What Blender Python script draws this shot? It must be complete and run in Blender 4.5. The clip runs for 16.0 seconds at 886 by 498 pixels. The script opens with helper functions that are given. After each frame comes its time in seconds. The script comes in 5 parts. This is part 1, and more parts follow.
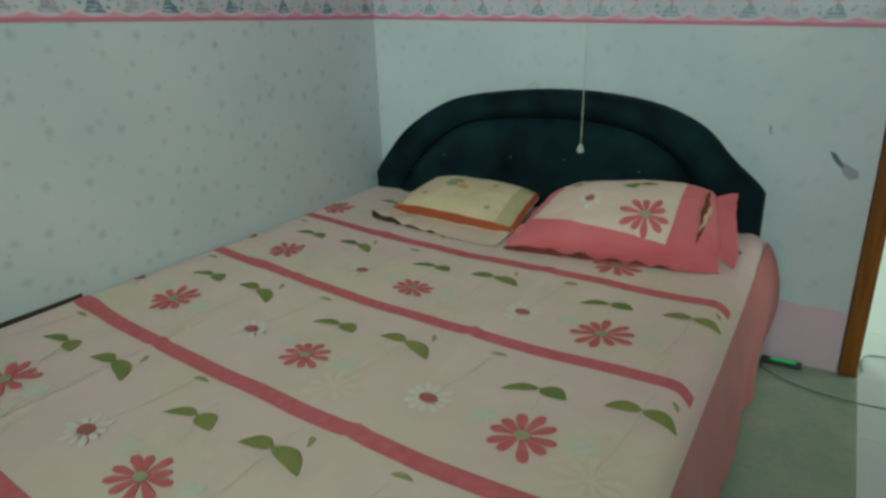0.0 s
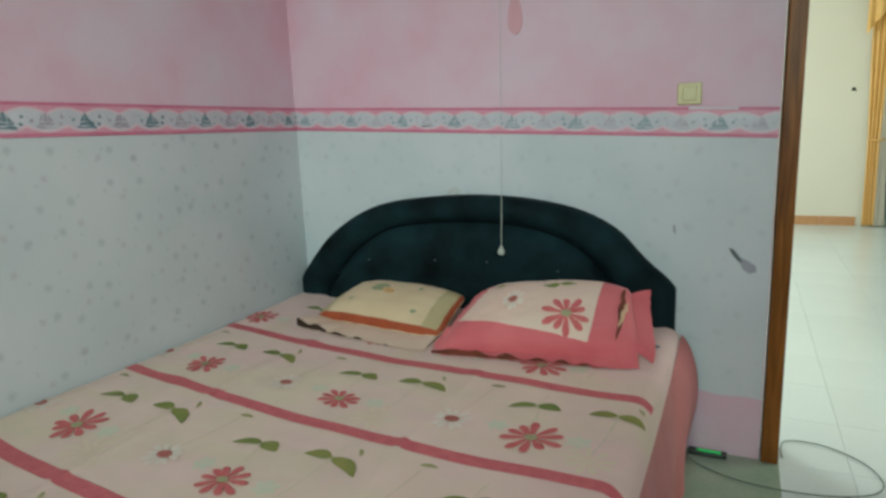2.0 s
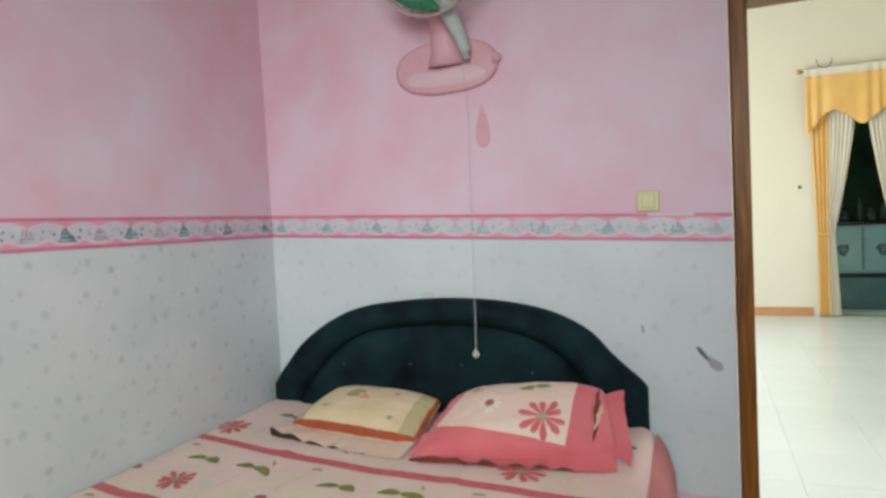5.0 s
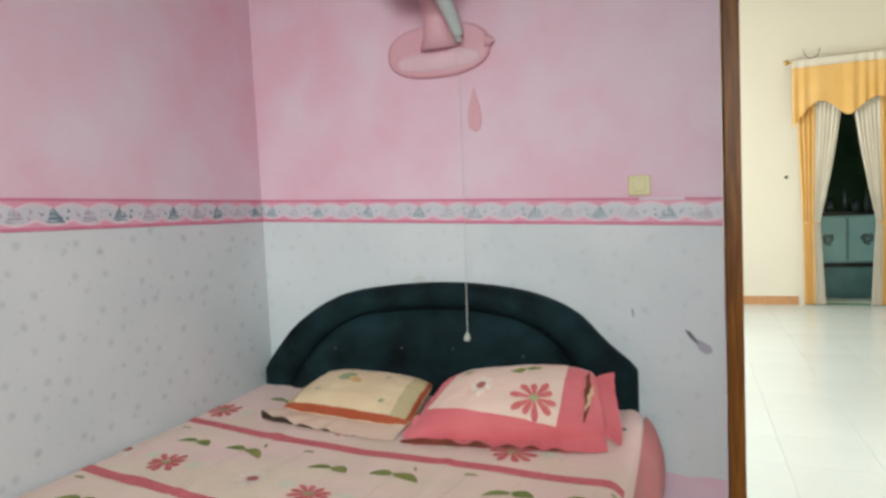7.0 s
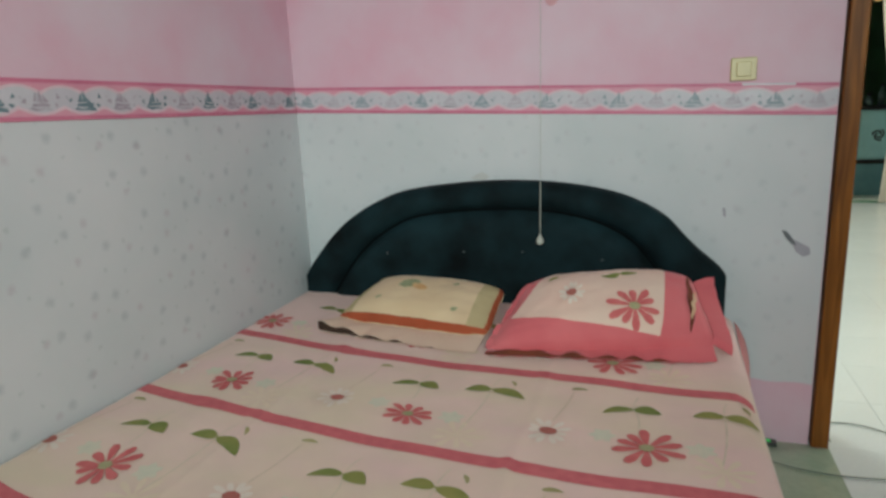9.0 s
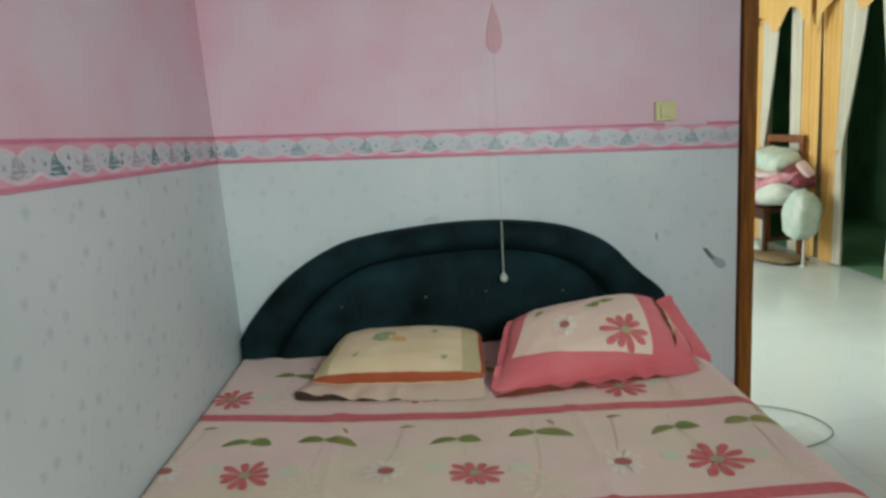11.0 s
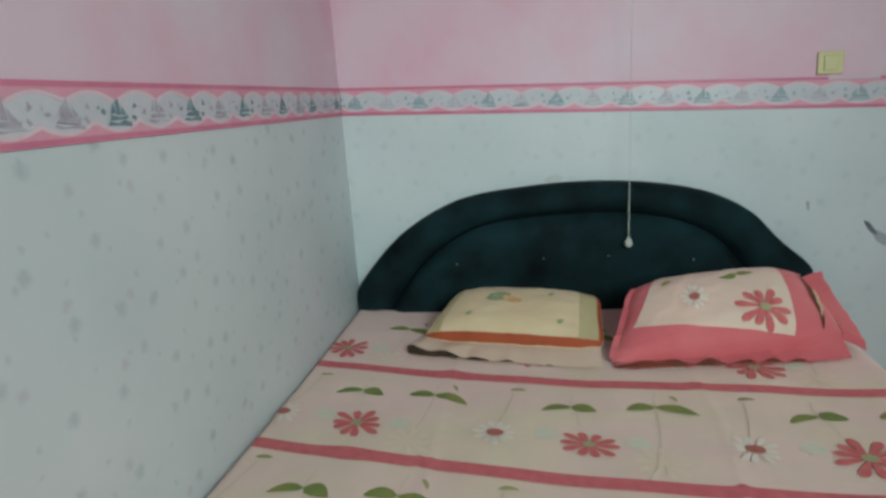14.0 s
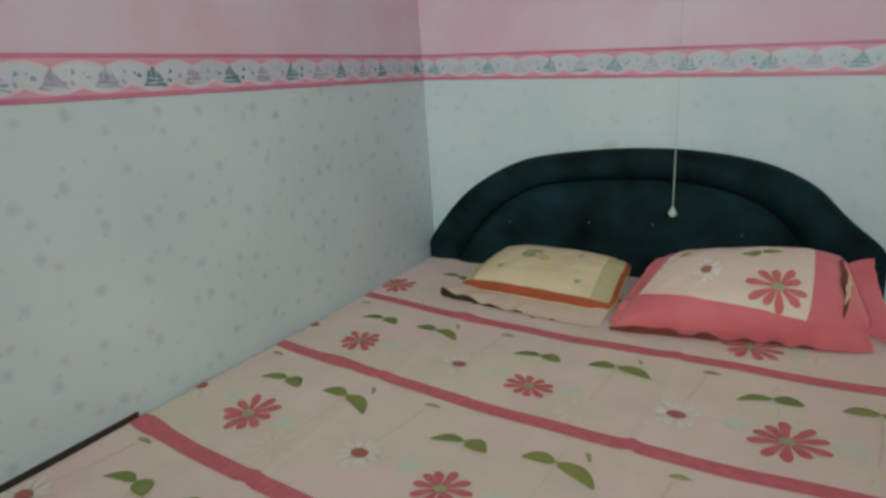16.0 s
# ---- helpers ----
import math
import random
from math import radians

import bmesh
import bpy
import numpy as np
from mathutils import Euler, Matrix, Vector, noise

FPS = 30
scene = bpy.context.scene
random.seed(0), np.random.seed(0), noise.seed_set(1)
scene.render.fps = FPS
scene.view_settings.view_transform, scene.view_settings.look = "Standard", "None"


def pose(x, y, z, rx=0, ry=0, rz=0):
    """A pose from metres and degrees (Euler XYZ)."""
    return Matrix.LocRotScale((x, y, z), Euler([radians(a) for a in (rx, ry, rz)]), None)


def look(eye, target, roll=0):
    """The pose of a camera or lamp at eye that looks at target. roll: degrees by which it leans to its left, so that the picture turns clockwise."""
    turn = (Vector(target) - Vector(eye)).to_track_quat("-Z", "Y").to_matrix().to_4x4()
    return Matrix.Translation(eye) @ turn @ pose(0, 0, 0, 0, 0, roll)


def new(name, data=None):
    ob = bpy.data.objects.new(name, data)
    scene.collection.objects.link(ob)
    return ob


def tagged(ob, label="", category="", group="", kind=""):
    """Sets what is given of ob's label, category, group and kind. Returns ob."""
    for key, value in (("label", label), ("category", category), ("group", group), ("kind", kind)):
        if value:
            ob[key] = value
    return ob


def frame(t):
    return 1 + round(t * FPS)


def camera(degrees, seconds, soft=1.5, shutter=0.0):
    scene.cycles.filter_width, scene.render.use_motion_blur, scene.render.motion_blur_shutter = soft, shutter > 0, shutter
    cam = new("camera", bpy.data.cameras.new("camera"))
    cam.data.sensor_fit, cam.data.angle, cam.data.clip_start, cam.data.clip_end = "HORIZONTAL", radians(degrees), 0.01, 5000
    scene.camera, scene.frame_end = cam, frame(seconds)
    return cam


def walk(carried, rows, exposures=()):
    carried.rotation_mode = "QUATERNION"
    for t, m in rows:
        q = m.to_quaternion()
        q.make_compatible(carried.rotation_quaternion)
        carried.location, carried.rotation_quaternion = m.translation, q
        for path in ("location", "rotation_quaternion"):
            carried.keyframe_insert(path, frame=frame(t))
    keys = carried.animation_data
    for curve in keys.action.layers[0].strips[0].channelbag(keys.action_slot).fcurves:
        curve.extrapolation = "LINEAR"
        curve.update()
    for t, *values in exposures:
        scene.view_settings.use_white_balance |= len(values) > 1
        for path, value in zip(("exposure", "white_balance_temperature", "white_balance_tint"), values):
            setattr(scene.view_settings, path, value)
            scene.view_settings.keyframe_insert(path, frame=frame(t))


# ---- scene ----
cam = camera(69.9, 16.0, soft=3.0)
PATH = [
    (0, (-0.23, 0.214, 1.249), (-1.236, 1.803, 0.57), -2.1),
    (0.5, (-0.233, 0.227, 1.249), (-1.136, 1.893, 0.609), -3.3),
    (1, (-0.227, 0.231, 1.251), (-1.092, 1.927, 0.636), -3.8),
    (1.5, (-0.219, 0.228, 1.258), (-1.047, 1.965, 0.712), -3.4),
    (2, (-0.215, 0.218, 1.274), (-1.057, 1.99, 0.883), -2.3),
    (2.5, (-0.218, 0.218, 1.283), (-1.076, 1.995, 0.954), -2.1),
    (3, (-0.21, 0.194, 1.295), (-1.086, 1.981, 1.099), -2.5),
    (3.5, (-0.213, 0.182, 1.318), (-1.08, 1.983, 1.261), -2.4),
    (4, (-0.22, 0.239, 1.313), (-1.093, 2.038, 1.277), -3.3),
    (4.5, (-0.209, 0.172, 1.321), (-0.996, 2.009, 1.242), -3.3),
    (7, (-0.223, 0.158, 1.292), (-0.947, 2.018, 1.161), -2.7),
    (7.5, (-0.234, 0.156, 1.287), (-0.963, 2.005, 1.061), -3.8),
    (8, (-0.266, 0.163, 1.281), (-1.0, 2.007, 1.035), -3.5),
    (8.5, (-0.435, 0.259, 1.265), (-1.165, 2.066, 0.816), -3.4),
    (11, (-1.308, 0.209, 1.347), (-1.279, 2.172, 0.964), -4.2),
    (11.5, (-1.35, 0.164, 1.321), (-1.289, 2.111, 0.866), -3.6),
    (12, (-1.356, 0.148, 1.315), (-1.265, 2.074, 0.784), -2.5),
    (12.5, (-1.366, 0.146, 1.313), (-1.313, 2.072, 0.774), -2.7),
    (13, (-1.394, 0.158, 1.313), (-1.476, 2.089, 0.801), -2.3),
    (13.5, (-1.395, 0.19, 1.323), (-1.603, 2.121, 0.845), -3.0),
    (14, (-1.325, 0.27, 1.324), (-1.66, 2.183, 0.847), -3.8),
    (14.5, (-1.211, 0.349, 1.315), (-1.783, 2.193, 0.793), -3.5),
    (15, (-1.09, 0.343, 1.303), (-1.733, 2.143, 0.715), -5.9),
    (15.5, (-0.911, 0.254, 1.287), (-1.636, 2.025, 0.704), -3.3),
    (16, (-0.672, 0.266, 1.289), (-1.642, 1.931, 0.754), -3.9),
]
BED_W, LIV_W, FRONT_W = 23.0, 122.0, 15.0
BED_C, LIV_C = (0.83, 1.0, 0.965), (0.95, 1.0, 0.95)
EXPOSURES = [(0.0, -0.64, 6250, -9), (1.5, -0.43, 6400, -1), (3.5, -0.12, 6500, 9), (7.0, 0.14, 6750, 17), (8.5, -0.20, 6750, 14), (11.0, -0.36, 6500, 5), (13.0, -0.41, 6300, 3), (14.5, -0.21, 6250, 3), (16.0, -0.43, 6450, 2)]

walk(cam, [(t, look(eye, target, roll)) for t, eye, target, roll in PATH], EXPOSURES)

# ---- world, lights ----
world = bpy.data.worlds.new("world")
scene.world = world
world.use_nodes = True
_wn = world.node_tree.nodes
_sky = _wn.new("ShaderNodeTexSky")
_sky.sky_type = 'NISHITA'
_sky.sun_disc = False
_sky.sun_elevation, _sky.sun_rotation = radians(50), radians(200)
_wn["Background"].inputs["Strength"].default_value = 0.08
world.node_tree.links.new(_sky.outputs["Color"], _wn["Background"].inputs["Color"])


def area_light(name, at, target, sx, sy, watts, colour, spread=180):
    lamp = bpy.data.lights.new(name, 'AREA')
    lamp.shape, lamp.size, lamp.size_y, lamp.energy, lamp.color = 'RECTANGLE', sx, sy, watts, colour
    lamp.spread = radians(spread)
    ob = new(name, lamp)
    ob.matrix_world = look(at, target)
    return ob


# Stands in for daylight from behind; opening added unseen, spread narrowed to balance walls.
area_light("daylight_bedroom", (-0.10, -1.27, 2.10), (-1.66, 2.6, 0.80), 1.3, 1.1, BED_W, BED_C, 80)
# Lights the living room from a wide opening added in an unseen wall.
area_light("fill_living", (-2.05, 5.6, 1.7), (2.0, 5.6, 1.2), 2.4, 1.5, LIV_W, LIV_C)
# Fill for the entry floor, set at a window opening added out of view.
area_light("fill_front", (1.94, 3.50, 1.55), (-0.9, 2.2, 0.35), 1.0, 1.3, FRONT_W, LIV_C, 120)


# ---- materials ----
def shader(name):
    m = bpy.data.materials.new(name)
    m.use_nodes = True
    nt = m.node_tree
    return m, nt, nt.nodes, nt.links, nt.nodes["Principled BSDF"]


def mat(name, c1, c2=None, scale=4.0, rough=0.6, bump=0.15, fine=60.0, metal=0.0, grain=0.12, sheen=0.0, rnd=0.0, spec=0.5):
    """Two-scale noise colour, fine grain and relief, in object metres."""
    m, nt, N, L, b = shader(name)
    c2 = c2 or tuple(v * 0.8 for v in c1)
    tc = N.new("ShaderNodeTexCoord")
    big, small = N.new("ShaderNodeTexNoise"), N.new("ShaderNodeTexNoise")
    big.inputs["Scale"].default_value, big.inputs["Detail"].default_value = scale, 5
    small.inputs["Scale"].default_value, small.inputs["Detail"].default_value = fine, 4
    ramp = N.new("ShaderNodeMapRange")
    ramp.inputs["From Min"].default_value, ramp.inputs["From Max"].default_value = 0.3, 0.7
    mix, mul = N.new("ShaderNodeMix"), N.new("ShaderNodeMix")
    mix.data_type = mul.data_type = 'RGBA'
    mul.blend_type = 'MULTIPLY'
    mix.inputs[6].default_value, mix.inputs[7].default_value = (*c1, 1), (*c2, 1)
    mul.inputs[0].default_value = grain
    for n in (big, small):
        L.new(tc.outputs["Object"], n.inputs["Vector"])
    L.new(big.outputs["Fac"], ramp.inputs["Value"])
    L.new(ramp.outputs["Result"], mix.inputs[0])
    L.new(mix.outputs[2], mul.inputs[6])
    L.new(small.outputs["Fac"], mul.inputs[7])
    out = mul.outputs[2]
    if rnd:
        oi, hsv, mr = N.new("ShaderNodeObjectInfo"), N.new("ShaderNodeHueSaturation"), N.new("ShaderNodeMapRange")
        mr.inputs["To Min"].default_value, mr.inputs["To Max"].default_value = 1 - rnd, 1 + rnd
        L.new(oi.outputs["Random"], mr.inputs["Value"])
        L.new(mr.outputs["Result"], hsv.inputs["Value"])
        L.new(out, hsv.inputs["Color"])
        out = hsv.outputs["Color"]
    L.new(out, b.inputs["Base Color"])
    bp = N.new("ShaderNodeBump")
    bp.inputs["Strength"].default_value, bp.inputs["Distance"].default_value = bump, 0.004
    L.new(small.outputs["Fac"], bp.inputs["Height"])
    L.new(bp.outputs["Normal"], b.inputs["Normal"])
    b.inputs["Roughness"].default_value, b.inputs["Metallic"].default_value = rough, metal
    b.inputs["Specular IOR Level"].default_value = spec
    b.inputs["Sheen Weight"].default_value = sheen
    return m


def wallpaper_mat(name="wallpaper", sprig=0.31):
    """Pale blue-grey paper with small scattered sprigs and broad water stains."""
    m, nt, N, L, b = shader(name)
    tc, sep, comb, add = N.new("ShaderNodeTexCoord"), N.new("ShaderNodeSeparateXYZ"), N.new("ShaderNodeCombineXYZ"), N.new("ShaderNodeMath")
    L.new(tc.outputs["Object"], sep.inputs[0])
    L.new(sep.outputs["X"], add.inputs[0])
    L.new(sep.outputs["Y"], add.inputs[1])
    L.new(add.outputs[0], comb.inputs["X"])
    L.new(sep.outputs["Z"], comb.inputs["Y"])
    wob = N.new("ShaderNodeTexNoise")
    wob.inputs["Scale"].default_value, wob.inputs["Detail"].default_value = 70, 2
    L.new(comb.outputs[0], wob.inputs["Vector"])
    mixv = N.new("ShaderNodeMix")
    mixv.data_type = 'RGBA'
    mixv.blend_type = 'LINEAR_LIGHT'
    mixv.inputs[0].default_value = 0.009
    L.new(comb.outputs[0], mixv.inputs[6])
    L.new(wob.outputs["Color"], mixv.inputs[7])
    base = None
    for scale, radius, colour, seed in ((7.6, 0.085, (0.24, 0.30, 0.33), 0.0), (6.6, 0.062, (0.42, 0.33, 0.38), 3.7), (10.0, 0.05, (0.33, 0.40, 0.38), 8.1)):
        off = N.new("ShaderNodeVectorMath")
        off.inputs[1].default_value = (seed, seed * 1.7, 0)
        L.new(mixv.outputs[2], off.inputs[0])
        vo = N.new("ShaderNodeTexVoronoi")
        vo.voronoi_dimensions = '2D'
        vo.inputs["Scale"].default_value, vo.inputs["Randomness"].default_value = scale, 0.75
        L.new(off.outputs[0], vo.inputs["Vector"])
        mr = N.new("ShaderNodeMapRange")
        mr.inputs["From Min"].default_value, mr.inputs["From Max"].default_value = radius * 0.4, radius * 1.7
        mr.inputs["To Min"].default_value, mr.inputs["To Max"].default_value = sprig, 0.0
        L.new(vo.outputs["Distance"], mr.inputs["Value"])
        mx = N.new("ShaderNodeMix")
        mx.data_type = 'RGBA'
        mx.inputs[7].default_value = (*colour, 1)
        L.new(mr.outputs["Result"], mx.inputs[0])
        if base is None:
            big = N.new("ShaderNodeTexNoise")
            big.inputs["Scale"].default_value, big.inputs["Detail"].default_value = 2.2, 4
            L.new(comb.outputs[0], big.inputs["Vector"])
            cr = N.new("ShaderNodeValToRGB")
            cr.color_ramp.elements[0].position, cr.color_ramp.elements[1].position = 0.3, 0.7
            cr.color_ramp.elements[0].color, cr.color_ramp.elements[1].color = (0.555, 0.60, 0.612, 1), (0.665, 0.675, 0.69, 1)
            L.new(big.outputs["Fac"], cr.inputs["Fac"])
            L.new(cr.outputs["Color"], mx.inputs[6])
        else:
            L.new(base, mx.inputs[6])
        base = mx.outputs[2]
    # a few faded pink blotches where the old paint bleeds through
    blot, br = N.new("ShaderNodeTexNoise"), N.new("ShaderNodeMapRange")
    blot.inputs["Scale"].default_value, blot.inputs["Detail"].default_value = 3.1, 1
    off = N.new("ShaderNodeVectorMath")
    off.inputs[1].default_value = (5.2, 1.3, 0)
    L.new(comb.outputs[0], off.inputs[0])
    L.new(off.outputs[0], blot.inputs["Vector"])
    br.inputs["From Min"].default_value, br.inputs["From Max"].default_value, br.inputs["To Max"].default_value = 0.72, 0.80, 0.12
    L.new(blot.outputs["Fac"], br.inputs["Value"])
    mx = N.new("ShaderNodeMix")
    mx.data_type = 'RGBA'
    mx.inputs[7].default_value = (0.74, 0.55, 0.60, 1)
    L.new(br.outputs["Result"], mx.inputs[0])
    L.new(base, mx.inputs[6])
    L.new(mx.outputs[2], b.inputs["Base Color"])
    bp = N.new("ShaderNodeBump")
    bp.inputs["Strength"].default_value, bp.inputs["Distance"].default_value = 0.1, 0.004
    L.new(wob.outputs["Fac"], bp.inputs["Height"])
    L.new(bp.outputs["Normal"], b.inputs["Normal"])
    b.inputs["Roughness"].default_value = 0.5
    return m


def sponge_mat():
    """Sponged pink paint: cloudy patches of two pinks and a pale mauve."""
    m, nt, N, L, b = shader("sponged_pink_paint")
    tc = N.new("ShaderNodeTexCoord")
    n1, n2, n3 = (N.new("ShaderNodeTexNoise") for _ in range(3))
    for n, s, d in ((n1, 1.7, 4), (n2, 5.0, 6), (n3, 90, 3)):
        n.inputs["Scale"].default_value, n.inputs["Detail"].default_value = s, d
        L.new(tc.outputs["Object"], n.inputs["Vector"])
    cr = N.new("ShaderNodeValToRGB")
    e = cr.color_ramp.elements
    e[0].position, e[0].color = 0.33, (0.745, 0.43, 0.525, 1)
    e[1].position, e[1].color = 0.70, (0.745, 0.61, 0.685, 1)
    k = e.new(0.5)
    k.color = (0.745, 0.52, 0.605, 1)
    mx = N.new("ShaderNodeMix")
    mx.data_type = 'FLOAT'
    mx.inputs[0].default_value = 0.45
    L.new(n1.outputs["Fac"], mx.inputs[2])
    L.new(n2.outputs["Fac"], mx.inputs[3])
    L.new(mx.outputs[0], cr.inputs["Fac"])
    L.new(cr.outputs["Color"], b.inputs["Base Color"])
    bp = N.new("ShaderNodeBump")
    bp.inputs["Strength"].default_value, bp.inputs["Distance"].default_value = 0.12, 0.004
    L.new(n3.outputs["Fac"], bp.inputs["Height"])
    L.new(bp.outputs["Normal"], b.inputs["Normal"])
    b.inputs["Roughness"].default_value = 0.55
    return m


def wood_mat(name, c1, c2, rough=0.4):
    m, nt, N, L, b = shader(name)
    tc, mp, n, w = N.new("ShaderNodeTexCoord"), N.new("ShaderNodeMapping"), N.new("ShaderNodeTexNoise"), N.new("ShaderNodeValToRGB")
    mp.inputs["Scale"].default_value = (24, 24, 1.6)
    n.inputs["Scale"].default_value, n.inputs["Detail"].default_value, n.inputs["Distortion"].default_value = 1.6, 6, 0.6
    w.color_ramp.elements[0].position, w.color_ramp.elements[1].position = 0.3, 0.68
    w.color_ramp.elements[0].color, w.color_ramp.elements[1].color = (*c1, 1), (*c2, 1)
    L.new(tc.outputs["Object"], mp.inputs["Vector"])
    L.new(mp.outputs["Vector"], n.inputs["Vector"])
    L.new(n.outputs["Fac"], w.inputs["Fac"])
    L.new(w.outputs["Color"], b.inputs["Base Color"])
    bp = N.new("ShaderNodeBump")
    bp.inputs["Strength"].default_value, bp.inputs["Distance"].default_value = 0.2, 0.002
    L.new(n.outputs["Fac"], bp.inputs["Height"])
    L.new(bp.outputs["Normal"], b.inputs["Normal"])
    b.inputs["Roughness"].default_value = rough
    b.inputs["Specular IOR Level"].default_value = 0.22
    return m


def sheet_mat():
    """Cotton with a washed print: tan clouds over pink ground, pinker towards the head."""
    m, nt, N, L, b = shader("sheet_cotton")
    tc, sep, mp = N.new("ShaderNodeTexCoord"), N.new("ShaderNodeSeparateXYZ"), N.new("ShaderNodeMapping")
    mp.inputs["Scale"].default_value = (2.6, 4.4, 1)
    big, weave, crease = (N.new("ShaderNodeTexNoise") for _ in range(3))
    for n, sc, det in ((big, 1.0, 5), (weave, 420, 3), (crease, 9, 5)):
        n.inputs["Scale"].default_value, n.inputs["Detail"].default_value = sc, det
    L.new(tc.outputs["Object"], sep.inputs[0])
    L.new(tc.outputs["Object"], mp.inputs["Vector"])
    L.new(mp.outputs["Vector"], big.inputs["Vector"])
    for n in (weave, crease):
        L.new(tc.outputs["Object"], n.inputs["Vector"])
    cloud, head, most = N.new("ShaderNodeMapRange"), N.new("ShaderNodeMapRange"), N.new("ShaderNodeMath")
    cloud.inputs["From Min"].default_value, cloud.inputs["From Max"].default_value = 0.37, 0.65
    head.inputs["From Min"].default_value, head.inputs["From Max"].default_value = 1.86, 2.12
    most.operation = 'MAXIMUM'
    L.new(big.outputs["Fac"], cloud.inputs["Value"])
    L.new(sep.outputs["Y"], head.inputs["Value"])
    L.new(cloud.outputs["Result"], most.inputs[0])
    L.new(head.outputs["Result"], most.inputs[1])
    mix, mul = N.new("ShaderNodeMix"), N.new("ShaderNodeMix")
    mix.data_type = mul.data_type = 'RGBA'
    mul.blend_type = 'MULTIPLY'
    mul.inputs[0].default_value = 0.16
    mix.inputs[6].default_value, mix.inputs[7].default_value = (0.80, 0.65, 0.485, 1), (0.86, 0.605, 0.55, 1)
    L.new(most.outputs[0], mix.inputs[0])
    L.new(mix.outputs[2], mul.inputs[6])
    L.new(crease.outputs["Fac"], mul.inputs[7])
    L.new(mul.outputs[2], b.inputs["Base Color"])
    b1, b2 = N.new("ShaderNodeBump"), N.new("ShaderNodeBump")
    b1.inputs["Strength"].default_value, b1.inputs["Distance"].default_value = 0.25, 0.004
    b2.inputs["Strength"].default_value, b2.inputs["Distance"].default_value = 0.35, 0.012
    L.new(weave.outputs["Fac"], b1.inputs["Height"])
    L.new(crease.outputs["Fac"], b2.inputs["Height"])
    L.new(b1.outputs["Normal"], b2.inputs["Normal"])
    L.new(b2.outputs["Normal"], b.inputs["Normal"])
    b.inputs["Roughness"].default_value, b.inputs["Sheen Weight"].default_value = 0.85, 0.15
    return m


M_PINK = sponge_mat()
M_PAPER = wallpaper_mat()
M_PAPER_FADED = wallpaper_mat("faded_wallpaper", 0.13)
M_BORDER = mat("border_paper", (0.66, 0.64, 0.68), (0.59, 0.57, 0.62), 6, 0.3, 0.05)
M_BBLUSH = mat("border_blush", (0.78, 0.60, 0.65), (0.74, 0.54, 0.60), 14, 0.4, 0.05)
M_BPINK = mat("border_pink", (0.72, 0.22, 0.33), (0.62, 0.16, 0.27), 9, 0.45, 0.05)
M_BROSE = mat("border_rose", (0.78, 0.37, 0.46), (0.74, 0.31, 0.41), 9, 0.45, 0.05)
M_TEAL = mat("motif_teal", (0.12, 0.20, 0.24), (0.24, 0.33, 0.36), 40, 0.5, 0.05)
M_MAUVE = mat("motif_mauve", (0.40, 0.34, 0.41), (0.54, 0.48, 0.53), 40, 0.5, 0.05)
M_TEALPALE = mat("motif_pale_teal", (0.27, 0.35, 0.40), (0.38, 0.44, 0.48), 40, 0.5, 0.05)
M_MAUVEPALE = mat("motif_pale_mauve", (0.50, 0.45, 0.51), (0.58, 0.53, 0.58), 40, 0.5, 0.05)
M_CEIL = mat("ceiling_paint", (0.78, 0.76, 0.74), (0.70, 0.69, 0.67), 2, 0.8, 0.1)
M_CREAM = mat("cream_paint", (0.80, 0.77, 0.66), (0.77, 0.74, 0.63), 1.5, 0.6, 0.08)
M_GREENFLOOR = mat("green_floor", (0.30, 0.42, 0.31), (0.42, 0.50, 0.37), 7, 0.35, 0.06, 45, grain=0.3)
M_TILE = mat("white_tile", (0.74, 0.82, 0.82), (0.70, 0.79, 0.79), 3, 0.2, 0.02, 80, rnd=0.02, spec=0.35)
M_GROUT = mat("grout", (0.70, 0.78, 0.78), None, 8, 0.8)
M_SKIRT = mat("orange_skirting_tile", (0.62, 0.34, 0.16), (0.52, 0.26, 0.12), 9, 0.3, 0.05)
M_WOOD = wood_mat("door_wood", (0.11, 0.035, 0.007), (0.32, 0.12, 0.020))
M_CHAIRWOOD = wood_mat("chair_wood", (0.12, 0.045, 0.02), (0.30, 0.11, 0.05))
M_BLACK = mat("headboard_fabric", (0.003, 0.006, 0.007), (0.012, 0.036, 0.043), 5.5, 0.8, 0.35, 260, grain=0.3, spec=0.12)
M_PIPING = mat("headboard_piping", (0.003, 0.005, 0.006), None, 6, 0.8, spec=0.1)
M_STUD = mat("dull_stud", (0.08, 0.10, 0.10), None, 20, 0.5)
M_SHEET = sheet_mat()
M_STRIPE = mat("sheet_stripe", (0.70, 0.175, 0.19), (0.60, 0.13, 0.15), 45, 0.85, 0.25, 420)
M_SIDE = mat("sheet_side", (0.64, 0.17, 0.16), (0.55, 0.125, 0.125), 6, 0.85, 0.25, 420, sheen=0.15)
M_RED = mat("print_red", (0.70, 0.185, 0.18), (0.60, 0.12, 0.125), 30, 0.85, 0.2, 420)
M_LEAF = mat("print_green", (0.33, 0.31, 0.09), (0.17, 0.23, 0.055), 9, 0.85, 0.2, 420)
M_CENTRE = mat("print_centre", (0.36, 0.38, 0.19), (0.46, 0.40, 0.24), 60, 0.85, 0.2)
M_WHITE = mat("print_white", (0.86, 0.76, 0.67), (0.85, 0.72, 0.62), 20, 0.85, 0.2, 420)
M_BUD = mat("print_brown", (0.50, 0.16, 0.13), None, 30, 0.85, 0.2)
